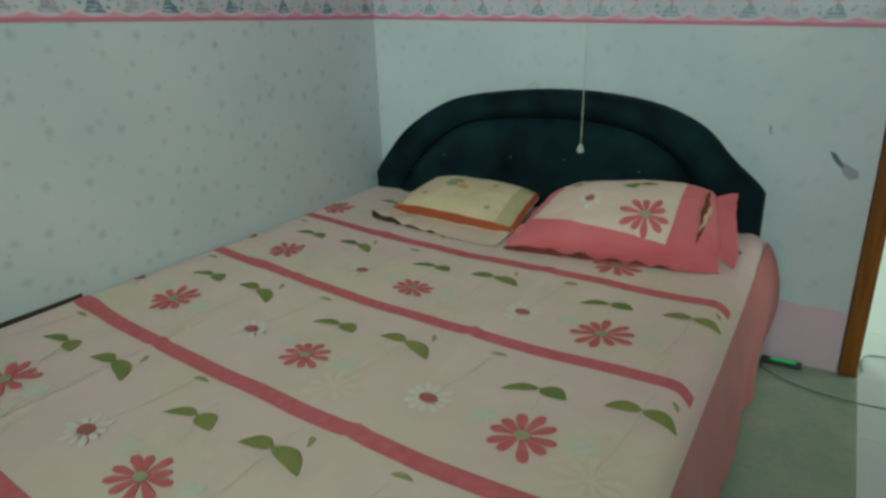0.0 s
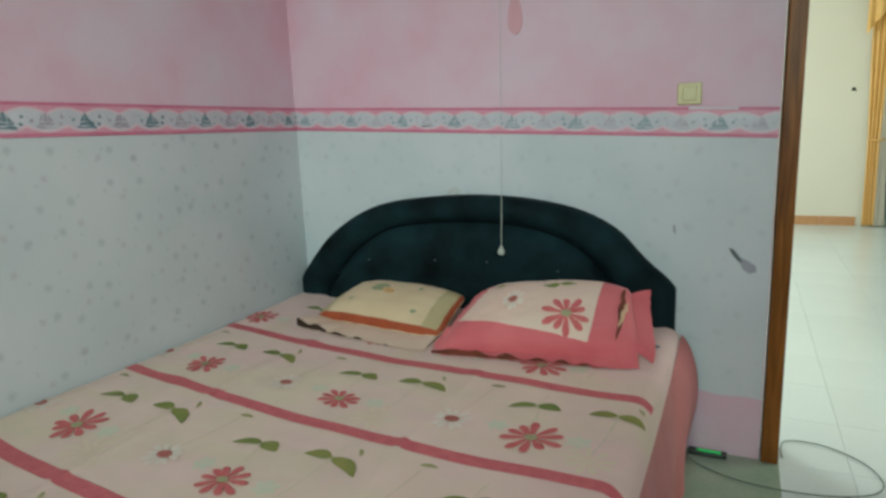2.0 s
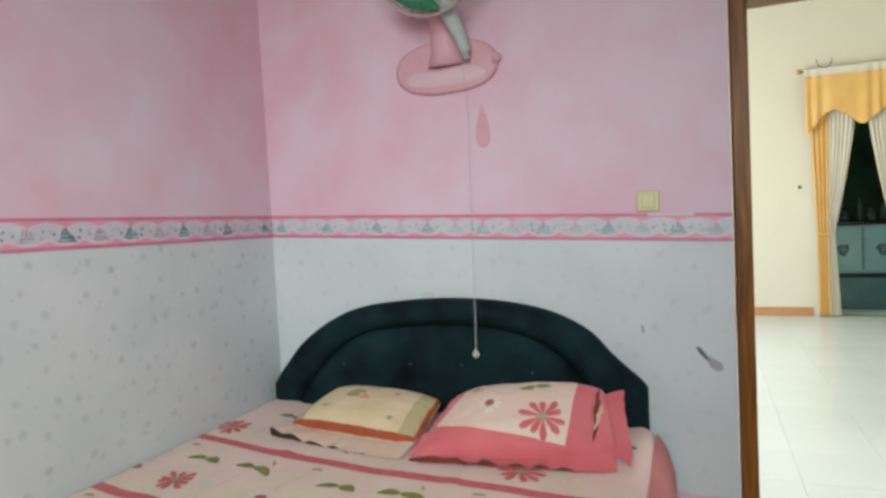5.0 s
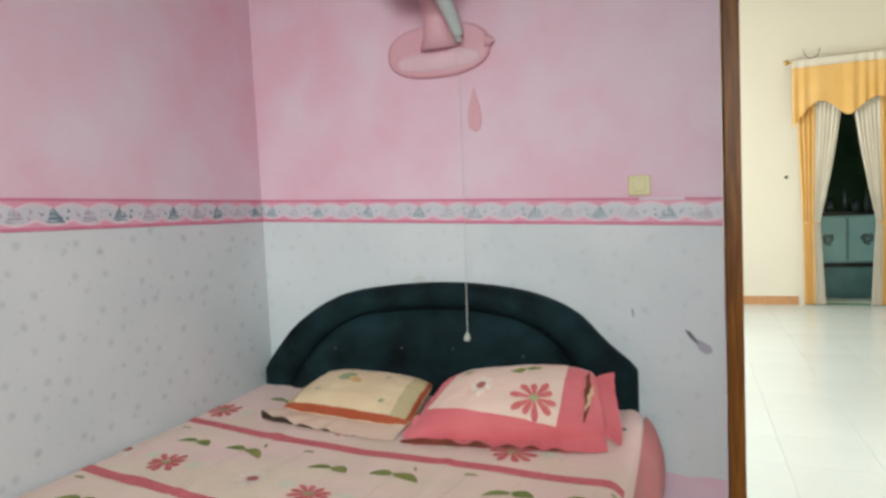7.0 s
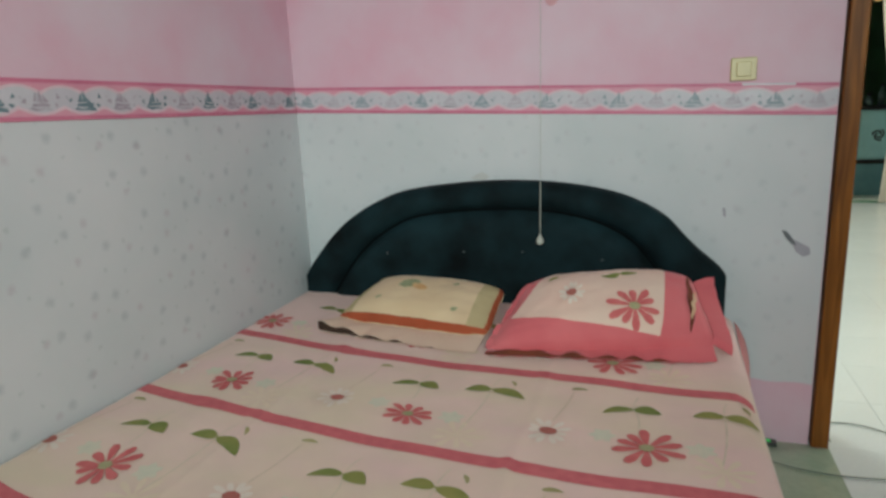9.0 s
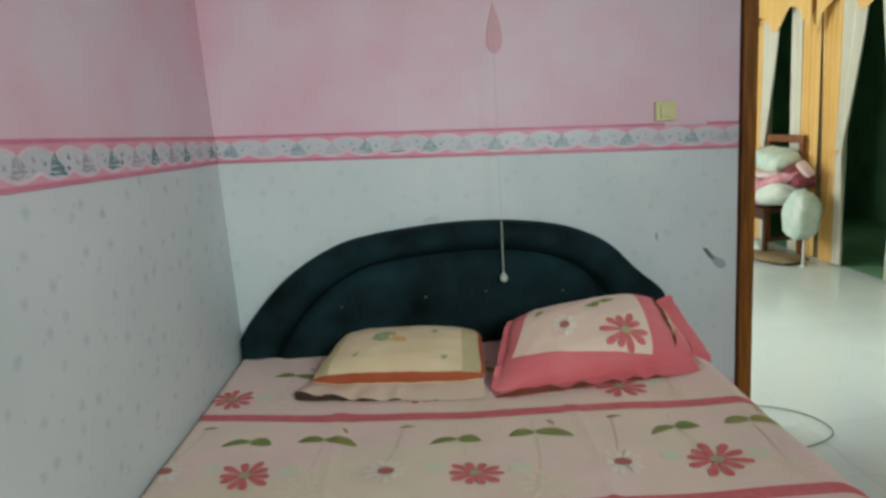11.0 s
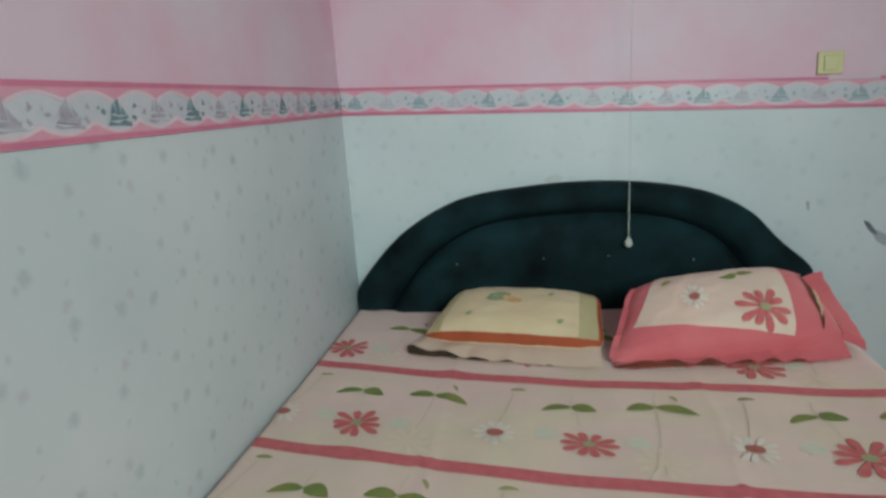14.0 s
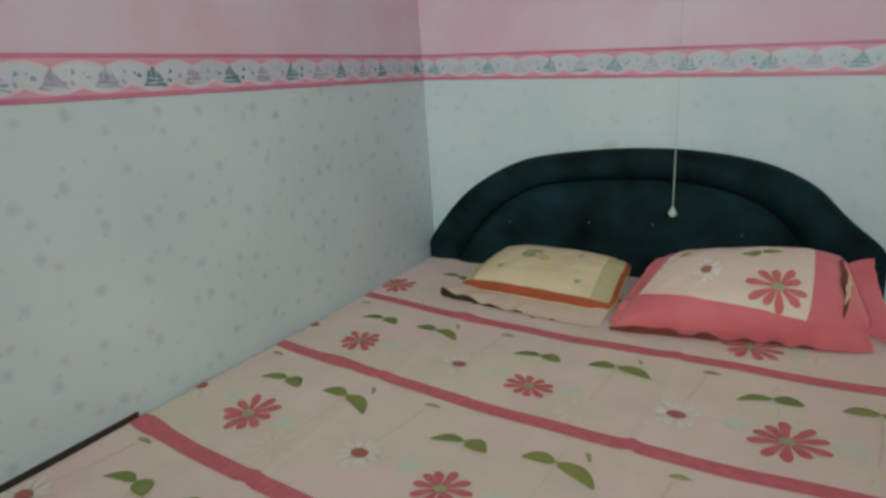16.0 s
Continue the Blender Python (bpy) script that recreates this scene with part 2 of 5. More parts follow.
M_AQUA = mat("print_aqua", (0.69, 0.68, 0.54), (0.74, 0.67, 0.53), 30, 0.85, 0.2)
M_CREAMP = mat("print_cream", (0.83, 0.68, 0.53), (0.82, 0.66, 0.50), 30, 0.85, 0.2)
M_STEM = mat("print_stem", (0.77, 0.66, 0.50), None, 30, 0.85, 0.2)
M_DULLLEAF = mat("print_dull_green", (0.46, 0.40, 0.19), (0.30, 0.29, 0.11), 12, 0.85, 0.2)
M_GROUNDPRINT = mat("print_ground", (0.76, 0.61, 0.46), None, 30, 0.85, 0.2)
M_PILLOW_PINK = mat("pillow_pink", (0.74, 0.175, 0.19), (0.68, 0.13, 0.15), 7, 0.85, 0.25, 420, sheen=0.15)
M_PILLOW_CREAM = mat("pillow_cream", (0.84, 0.57, 0.47), (0.82, 0.62, 0.51), 5, 0.85, 0.25, 420, sheen=0.15)
M_YELLOW = mat("pillow_yellow", (0.77, 0.59, 0.38), (0.71, 0.52, 0.32), 6, 0.85, 0.25, 420, sheen=0.15)
M_OLIVE = mat("pillow_olive", (0.56, 0.46, 0.26), (0.50, 0.40, 0.22), 9, 0.85, 0.25, 420)
M_ORANGE = mat("pillow_orange", (0.44, 0.088, 0.032), (0.37, 0.072, 0.026), 12, 0.85, 0.25, 420)
M_PEACH = mat("pillow_peach", (0.84, 0.64, 0.50), (0.82, 0.60, 0.46), 8, 0.85, 0.25, 420)
M_FRUIT = mat("print_fruit", (0.27, 0.32, 0.17), (0.38, 0.40, 0.24), 40, 0.85, 0.2)
M_RIPE = mat("print_ripe_fruit", (0.66, 0.36, 0.15), (0.72, 0.48, 0.25), 40, 0.85, 0.2)
# Dark colours that stand in for shade in the pillow cover openings.
M_MOUTHSHADE = mat("mouth_shade", (0.05, 0.026, 0.016), None, 8, 0.9)
M_GAPSHADE = mat("gap_shade", (0.20, 0.045, 0.02), (0.12, 0.03, 0.015), 20, 0.9)
M_INNER = mat("inner_pillow_cotton", (0.66, 0.42, 0.24), (0.70, 0.48, 0.32), 14, 0.9, 0.25, 420)
M_DIMGLASS = mat("dim_glass", (0.16, 0.24, 0.24), (0.10, 0.16, 0.16), 8, 0.15, 0.02)
M_SWITCH = mat("switch_plastic", (0.75, 0.67, 0.37), (0.70, 0.62, 0.32), 6, 0.35, 0.03)
M_CORD = mat("white_cord", (0.54, 0.57, 0.50), None, 30, 0.6)
M_FANPINK = mat("fan_pink_plastic", (0.76, 0.42, 0.47), (0.73, 0.38, 0.43), 5, 0.6, 0.03)
M_FANROSE = mat("fan_pale_plastic", (0.79, 0.54, 0.58), (0.76, 0.50, 0.55), 5, 0.6, 0.03)
M_FANGREY = mat("fan_grey_plastic", (0.56, 0.62, 0.60), (0.50, 0.57, 0.55), 8, 0.35, 0.03)
M_WIRE = mat("fan_wire", (0.34, 0.27, 0.22), None, 8, 0.4, 0.05, metal=0.3)
M_FANGREEN = mat("fan_green_plastic", (0.03, 0.30, 0.15), (0.02, 0.24, 0.11), 6, 0.3, 0.03)
M_TAUPE = mat("fan_taupe_plastic", (0.52, 0.42, 0.34), (0.46, 0.36, 0.30), 6, 0.35, 0.03)
M_SCUFF = mat("torn_plaster", (0.36, 0.37, 0.42), (0.46, 0.43, 0.48), 40, 0.8, 0.4)
M_SCUFFDARK = mat("torn_dark", (0.17, 0.19, 0.20), None, 40, 0.8, 0.4)
M_STAIN = mat("brown_stain", (0.56, 0.55, 0.52), (0.64, 0.65, 0.64), 40, 0.8)
M_CABLE = mat("black_cable", (0.11, 0.17, 0.14), None, 20, 0.4)
M_STRIP = mat("strip_black", (0.02, 0.025, 0.02), None, 20, 0.4)
M_CURT_Y = mat("curtain_yellow", (0.86, 0.545, 0.20), (0.80, 0.475, 0.14), 5, 0.8, 0.2, 300, sheen=0.2)
M_CURT_W = mat("curtain_white", (0.80, 0.76, 0.66), (0.74, 0.70, 0.60), 5, 0.8, 0.2, 300, sheen=0.2)
M_GOLD = mat("rod_gold", (0.62, 0.40, 0.10), None, 12, 0.3, 0.05, metal=0.7)
M_DARKROOM = mat("dark_green_wall", (0.20, 0.42, 0.24), (0.13, 0.30, 0.17), 3, 0.8)
M_CABTEAL = mat("cabinet_teal", (0.36, 0.66, 0.68), (0.30, 0.58, 0.60), 6, 0.35)
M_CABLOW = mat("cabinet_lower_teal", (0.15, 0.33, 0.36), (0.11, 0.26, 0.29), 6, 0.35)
M_CABSEAM = mat("cabinet_seam", (0.16, 0.34, 0.36), None, 6, 0.4)
M_CABBLACK = mat("cabinet_black", (0.02, 0.02, 0.022), None, 6, 0.3)
M_MINT = mat("mint_cloth", (0.46, 0.62, 0.52), (0.72, 0.74, 0.68), 11, 0.85, 0.25, 300)
M_WHITECLOTH = mat("white_cloth", (0.74, 0.75, 0.70), (0.64, 0.70, 0.62), 7, 0.85, 0.25, 300)
M_PINKCLOTH = mat("pink_cloth", (0.66, 0.22, 0.30), (0.74, 0.40, 0.45), 9, 0.85, 0.25, 300)
M_CHAIRDARK = wood_mat("chair_dark_wood", (0.035, 0.015, 0.01), (0.10, 0.04, 0.02))
M_PINKPALE = mat("pale_pink_cloth", (0.74, 0.50, 0.50), (0.72, 0.60, 0.58), 9, 0.85, 0.25, 300)
M_TANCLOTH = mat("tan_mat", (0.30, 0.22, 0.12), (0.22, 0.15, 0.08), 9, 0.9, 0.3, 200)
M_WINE = mat("wine_cloth", (0.25, 0.05, 0.07), None, 9, 0.85, 0.25, 300)
M_DARKBROWN = mat("dark_bed_brown", (0.06, 0.035, 0.025), None, 9, 0.5)


# ---- building helpers ----
def thing(name, at, label, category="", group="", kind=""):
    ob = new(name)
    ob.empty_display_size = 0.05
    ob.location = at
    return tagged(ob, label, category, group, kind)


def mesh_object(name, verts, faces, material, parent=None, label="", smooth=False, index=None):
    me = bpy.data.meshes.new(name)
    me.from_pydata([tuple(v) for v in verts], [], faces)
    for m in (material if isinstance(material, (list, tuple)) else [material]):
        me.materials.append(m)
    if index:
        me.polygons.foreach_set("material_index", index)
    if smooth:
        me.polygons.foreach_set("use_smooth", [True] * len(me.polygons))
    me.update()
    ob = new(name, me)
    if parent:
        ob.parent = parent
        top, m = parent, Matrix.Identity(4)
        while top:
            m = m @ Matrix.Translation(top.location) if top.type == 'EMPTY' else m
            top = top.parent
        ob.matrix_parent_inverse = m.inverted() if parent.type == 'EMPTY' else Matrix.Identity(4)
    if label:
        ob["label"] = label
    return ob


def part(name, bm, material, parent=None, label="", smooth=False):
    """Links a bmesh as one mesh object under a thing or a part."""
    bmesh.ops.recalc_face_normals(bm, faces=bm.faces)
    bm.verts.index_update()
    v = [tuple(p.co) for p in bm.verts]
    f = [[p.index for p in q.verts] for q in bm.faces]
    bm.free()
    return mesh_object(name, v, f, material, parent, label, smooth)


def box(x0, x1, y0, y1, z0, z1, bevel=0.0, bm=None):
    bm = bm or bmesh.new()
    m = Matrix.Translation(((x0 + x1) / 2, (y0 + y1) / 2, (z0 + z1) / 2)) @ Matrix.Diagonal((x1 - x0, y1 - y0, z1 - z0, 1))
    made = bmesh.ops.create_cube(bm, size=1, matrix=m)
    if bevel:
        edges = {e for v in made["verts"] for e in v.link_edges}
        bmesh.ops.bevel(bm, geom=list(edges), offset=bevel, segments=2, affect='EDGES', profile=0.5)
    return bm


def tube(points, radius, sides=8, bm=None):
    """A round bar along the points; radius may be a number or one for each point."""
    bm = bm or bmesh.new()
    pts = [Vector(p) for p in points]
    rings, up = [], Vector((0.13, 0.27, 1)).normalized()
    for i, p in enumerate(pts):
        d = (pts[min(i + 1, len(pts) - 1)] - pts[max(i - 1, 0)]).normalized()
        a = d.cross(up).normalized()
        b = a.cross(d)
        r = radius[i] if isinstance(radius, (list, tuple)) else radius
        rings.append([bm.verts.new(p + r * (math.cos(k * math.tau / sides) * a + math.sin(k * math.tau / sides) * b)) for k in range(sides)])
    for q, s in zip(rings, rings[1:]):
        for k in range(sides):
            bm.faces.new((q[k], q[(k + 1) % sides], s[(k + 1) % sides], s[k]))
    bm.faces.new(rings[0])
    bm.faces.new(rings[-1][::-1])
    return bm


def smooth_path(points, steps=8):
    """Catmull-Rom through the points."""
    p = [Vector(q) for q in points]
    p = [2 * p[0] - p[1]] + p + [2 * p[-1] - p[-2]]
    out = []
    for a, b, c, d in zip(p, p[1:], p[2:], p[3:]):
        for k in range(steps):
            t = k / steps
            out.append(0.5 * (2 * b + (c - a) * t + (2 * a - 5 * b + 4 * c - d) * t * t + (3 * b - a - 3 * c + d) * t ** 3))
    return out + [p[-2]]


def lathe(profile, at, axis=(0, 0, 1), sides=24):
    """Turned body: (radius, height) pairs about an axis through at."""
    bm = bmesh.new()
    turn = Vector((0, 0, 1)).rotation_difference(Vector(axis)).to_matrix()
    rings = []
    for r, h in profile:
        rings.append([bm.verts.new(Vector(at) + turn @ Vector((r * math.cos(k * math.tau / sides), r * math.sin(k * math.tau / sides), h))) for k in range(sides)])
    for q, s in zip(rings, rings[1:]):
        for k in range(sides):
            bm.faces.new((q[k], q[(k + 1) % sides], s[(k + 1) % sides], s[k]))
    bm.faces.new(rings[0])
    bm.faces.new(rings[-1])
    return bm


def grid_mesh(f, nu, nv):
    verts = [f(i / nu, j / nv) for j in range(nv + 1) for i in range(nu + 1)]
    faces = [(j * (nu + 1) + i, j * (nu + 1) + i + 1, (j + 1) * (nu + 1) + i + 1, (j + 1) * (nu + 1) + i) for j in range(nv) for i in range(nu)]
    return verts, faces


def wob(x, y=0.0, z=0.0, s=1.0):
    return noise.noise(Vector((x * s, y * s, z * s)))


# ---- structure: bedroom ----
XL, YW, ZB = -2.10, 2.65, 2.9
DOOR_L, DOOR_R, DOOR_H = -0.045, 0.80, 2.02


def wall(name, boxes, material, label):
    bm = bmesh.new()
    for b in boxes:
        box(*b, bm=bm)
    return tagged(part(name, bm, material, None, label), label, "wall", "", "structure")


wall("wall_north", [(XL - 0.12, -0.107, YW, YW + 0.12, 0, ZB), (0.862, 2.6, YW, YW + 0.12, 0, ZB), (-0.107, 0.862, YW, YW + 0.12, 2.082, ZB)],
     M_PINK, "sponged pink painted bedroom wall behind the bed")
wall("wall_west", [(XL - 0.12, XL, -1.42, YW, 0, ZB)], M_PINK, "sponged pink painted wall beside the bed")
wall("wall_south", [(XL - 0.12, -0.8, -1.42, -1.3, 0, ZB), (0.6, 1.62, -1.42, -1.3, 0, ZB), (-0.8, 0.6, -1.42, -1.3, 0, 1.5), (-0.8, 0.6, -1.42, -1.3, 2.7, ZB)],
     M_PINK, "unseen pink bedroom wall with an added window opening")
wall("wall_east", [(1.5, 1.62, -1.3, YW, 0, ZB)], M_PINK, "plain pink bedroom wall")
tagged(part("ceiling", box(XL - 0.12, 1.62, -1.42, YW, ZB, ZB + 0.1), M_CEIL), "plain white bedroom ceiling", "ceiling", "", "structure")
tagged(part("floor", box(XL - 0.12, -0.042, -1.42, YW, -0.1, 0.0), M_GREENFLOOR), "mottled green bedroom floor", "floor", "", "structure")


def border_z(x, y):
    """Lower edge of the crooked paper border: on the head wall by x, on the side wall by y."""
    return 1.264 - 0.0425 * (x - XL) + 0.012 * (YW - y)


BH = 0.101
# wallpaper sheets, thin, with an uneven lower edge


def paper(name, f_low, f_point, n, label, material=M_PAPER):
    verts, faces = [], []
    for i in range(n + 1):
        a = i / n
        lo, hi = f_low(a)
        for z in (lo, hi):
            for d in (0.0, 0.002):
                verts.append(f_point(a, z, d))
    for i in range(n):
        q, r = 4 * i, 4 * i + 4
        faces += [(q + 1, r + 1, r + 3, q + 3), (q, q + 1, r + 1, r), (q + 2, q + 3, r + 3, r + 2)]
    faces += [(0, 1, 3, 2), (4 * n, 4 * n + 1, 4 * n + 3, 4 * n + 2)]
    ob = mesh_object(name, verts, faces, material)
    return tagged(ob, label, "wallpaper", "", "structure")


paper("wallpaper_north", lambda a: (0.235 + 0.03 * wob(a * 14, 3) + 0.02 * (wob(a * 5, 9) > 0.1), border_z(XL + a * 1.99, YW) + 0.004),
      lambda a, z, d: (XL + 0.002 + a * 1.988, YW - d, z), 120, "pale blue-grey wallpaper with tiny sprigs, frayed above a pink strip", M_PAPER_FADED)
paper("wallpaper_west", lambda a: (0.235 + 0.03 * wob(a * 24, 5), border_z(XL, YW - a * 3.9) + 0.004),
      lambda a, z, d: (XL + d, YW - 0.003 - a * 3.9, z), 200, "pale blue-grey wallpaper with tiny scattered sprigs")


def border(name, length, to_world, base_z, label, inks, gap=None):
    """Paper border strip: pale paper, scalloped rose edges, dark pink lines and alternating small motifs."""
    top = tagged(mesh_object(name, *strip(length, to_world, base_z, lambda s: 0.0, lambda s: BH, 0.0035, 40), M_BORDER), label, "wallpaper border", "", "structure")
    per = 0.125
    wave = lambda q, amp, base: base - amp * abs(math.sin(math.pi * q / per)) ** 0.8 + 0.003 * wob(q * 9, 2)
    for low, proud, paint in ((lambda q: wave(q + 0.01, 0.019, 0.039), 0.0043, M_BBLUSH), (lambda q: wave(q + 0.01, 0.017, 0.030), 0.0049, M_BROSE)):
        mesh_object("rose_scallop", *strip(length, to_world, base_z, lambda q: 0.006, low, proud, 300), paint, top)
        mesh_object("rose_scallop", *strip(length, to_world, base_z, lambda q, low=low: BH - low(q + per / 2), lambda q: BH - 0.006, proud, 300), paint, top)
    mesh_object("pink_line", *strip(length, to_world, base_z, lambda q: 0.0, lambda q: 0.011, 0.0056, 30), M_BPINK, top)
    pieces = [(0, length)] if not gap else [(0, gap[0]), (gap[1], length)]
    for a, b in pieces:
        mesh_object("pink_line", *strip(b, to_world, base_z, lambda q: BH - 0.009, lambda q: BH + 0.001, 0.0056, 30, a), M_BPINK, top)
    # a small boat: hull, three sails, water line and loose dabs on both sides
    boat = (((-0.021, -0.013), (0.022, -0.013), (0.016, -0.005), (-0.004, -0.007), (-0.023, -0.006)),
            ((-0.006, -0.005), (0.006, -0.004), (0.004, 0.012), (0.000, 0.020), (-0.003, 0.010)),
            ((-0.019, -0.005), (-0.008, -0.005), (-0.006, 0.009)),
            ((0.008, -0.004), (0.018, -0.004), (0.008, 0.013)),
            ((-0.027, -0.021), (-0.010, -0.018), (0.010, -0.021), (0.027, -0.017), (0.024, -0.014), (0.008, -0.017), (-0.010, -0.015), (-0.026, -0.017)),
            ((0.032, -0.006), (0.040, -0.003), (0.037, 0.004), (0.030, 0.001)), ((0.041, 0.004), (0.046, 0.006), (0.042, 0.010)),
            ((-0.045, 0.006), (-0.036, 0.003), (-0.040, 0.014)), ((-0.036, -0.014), (-0.030, -0.010), (-0.034, -0.004), (-0.041, -0.010)))
    k, rng = 0, random.Random(len(name))
    while (k + 0.5) * per < length - 0.04:
        cx = (k + 0.42) * per + rng.uniform(-0.004, 0.004)
        verts, faces = [], []
        for sh in boat:
            i0 = len(verts)
            for a, c in sh:
                a, c = 1.22 * a + rng.uniform(-0.003, 0.003), 1.3 * c + rng.uniform(-0.003, 0.003)
                verts.append(to_world(cx + a, base_z(cx + a) + BH / 2 + c, 0.0056))
            faces.append(list(range(i0, i0 + len(sh))))
        mesh_object("printed_motif", verts, faces, inks[(k % 2) if rng.random() < 0.85 else 1], top)
        k += 1
    return top


def strip(length, to_world, base_z, lo, hi, proud, n, start=0.0):
    verts, faces = [], []
    for i in range(n + 1):
        s = start + (length - start) * i / n
        for z in (lo(s), hi(s)):
            for d in (0.001, proud):
                verts.append(to_world(s, base_z(s) + z, d))
    for i in range(n):
        q, r = 4 * i, 4 * i + 4
        faces += [(q + 1, r + 1, r + 3, q + 3), (q, q + 1, r + 1, r), (q + 2, q + 3, r + 3, r + 2)]
    return verts, faces


border("border_north", 1.985, lambda s, z, d: (XL + 0.006 + s, YW - d, z), lambda s: border_z(XL + s, YW), "pale wallpaper border with pink scalloped edges and faded small boats", (M_TEALPALE, M_MAUVEPALE), (1.70, 1.86))
border("border_west", 3.88, lambda s, z, d: (XL + d, YW - 0.006 - s, z), lambda s: border_z(XL, YW - s), "pale wallpaper border with pink scalloped edges and small boats", (M_TEAL, M_MAUVE))

# door frame
frame_ob = thing("door_frame", (0.38, YW, 0), "reddish-brown varnished wooden door frame without a door leaf", "door frame", "", "structure")
for x0, x1 in ((-0.100, -0.045), (0.80, 0.86)):
    part("jamb", box(x0, x1, YW - 0.018, YW + 0.14, 0, 2.08, 0.004), M_WOOD, frame_ob)
part("lintel", box(-0.045, 0.80, YW - 0.018, YW + 0.14, 2.02, 2.08, 0.004), M_WOOD, frame_ob)

# ---- structure: living room and the dark rooms behind the curtains ----
XR, YF, ZL = 1.97, 8.25, 3.7
wall("wall_far", [(XL - 0.12, 0.98, YF, YF + 0.12, 0, ZL), (1.84, XR + 0.12, YF, YF + 0.12, 0, ZL), (0.98, 1.84, YF, YF + 0.12, 2.4, ZL)], M_CREAM, "plain cream painted living room wall with a doorway")
wall("wall_right", [(XR, XR + 0.12, YW + 0.12, 2.95, 0, ZL), (XR, XR + 0.12, 4.05, 4.42, 0, ZL), (XR, XR + 0.12, 2.95, 4.05, 0, 0.85), (XR, XR + 0.12, 2.95, 4.05, 2.25, ZL), (XR, XR + 0.12, 5.31, 5.55, 0, ZL), (XR, XR + 0.12, 6.44, YF, 0, ZL), (XR, XR + 0.12, 4.42, 5.31, 2.4, ZL), (XR, XR + 0.12, 5.55, 6.44, 2.4, ZL)], M_CREAM, "plain cream painted living room wall with two doorways and an added unseen window")
wall("wall_left", [(XL - 0.12, XL, YW + 0.12, 4.3, 0, ZL), (XL - 0.12, XL, 6.9, YF, 0, ZL), (XL - 0.12, XL, 4.3, 6.9, 0, 0.9), (XL - 0.12, XL, 4.3, 6.9, 2.5, ZL)], M_CREAM, "cream living room wall with an added wide window opening, unseen")
wall("wall_near", [(XL, XR, YW + 0.12, YW + 0.124, 2.084, ZL), (XL, -0.107, YW + 0.12, YW + 0.124, 0, 2.084), (0.862, XR, YW + 0.12, YW + 0.124, 0, 2.084)], M_CREAM, "plain cream living room wall")
tagged(part("ceiling_living", box(XL - 0.12, XR + 0.12, YW + 0.12, YF + 0.12, ZL, ZL + 0.1), M_CEIL), "plain white living room ceiling", "ceiling", "", "structure")
living_floor = tagged(part("floor_living", box(XL - 0.12, XR, YW, YF, -0.1, -0.004), M_GROUT), "glossy white tiled living room floor", "floor", "", "structure")
entry_floor = tagged(part("floor_entry", box(-0.042, 1.62, -1.42, YW, -0.1, -0.004), M_GROUT), "glossy white tiled floor inside the doorway", "floor", "", "structure")
bm = bmesh.new()
for b in ((0.40, 2.37, YF + 2.4, YF + 2.5, 0, 2.7), (0.30, 0.40, YF + 0.12, YF + 2.5, 0, 2.7), (2.37, 2.47, YF + 0.12, YF + 2.5, 0, 2.7), (0.30, 2.47, YF + 0.12, YF + 2.5, 2.7, 2.8), (0.30, 2.47, YF, YF + 2.5, -0.1, 0.0),
          (XR + 1.5, XR + 1.6, 4.0, 7.4, 0, 2.7), (XR + 0.12, XR + 1.6, 3.9, 4.0, 0, 2.7), (XR + 0.12, XR + 1.6, 7.4, 7.5, 0, 2.7), (XR + 0.12, XR + 1.6, 3.9, 7.5, 2.7, 2.8), (XR, XR + 1.6, 3.9, 7.5, -0.1, 0.0)):
    box(*b, bm=bm)
tagged(part("wall_dark_rooms", bm, M_DARKROOM), "unlit dark green rooms behind the curtained doorways", "wall", "", "structure")
skirt = thing("baseboard", (0, YF, 0), "orange-brown ceramic skirting tiles along the cream wall", "skirting", "", "structure")
for i in range(9):
    x0 = XL + 0.01 + i * 0.335
    part("skirting_tile", box(x0, min(x0 + 0.332, 0.975), YF - 0.012, YF, 0, 0.10, 0.002), M_SKIRT, skirt)
skirt2 = thing("baseboard_right", (XR, 7.4, 0), "orange-brown ceramic skirting tiles along the cream wall", "skirting", "", "structure")
for i in range(4):
    part("skirting_tile", box(XR - 0.012, XR, 7.0 + i * 0.3, 7.0 + i * 0.3 + 0.297, 0, 0.10, 0.002), M_SKIRT, skirt2)

# ---- bed ----
BX0, BX1, BY0, BY1, BZ = -2.092, -0.385, 0.42, 2.56, 0.497


def skew(x, v=1.461):
    """How far the printed rows run off square towards the wall."""
    return 0.145 * max(0.0, (-x - 0.72) / 1.35) ** 1.5 * (1 + 0.42 * min(0.0, v - 1.461))


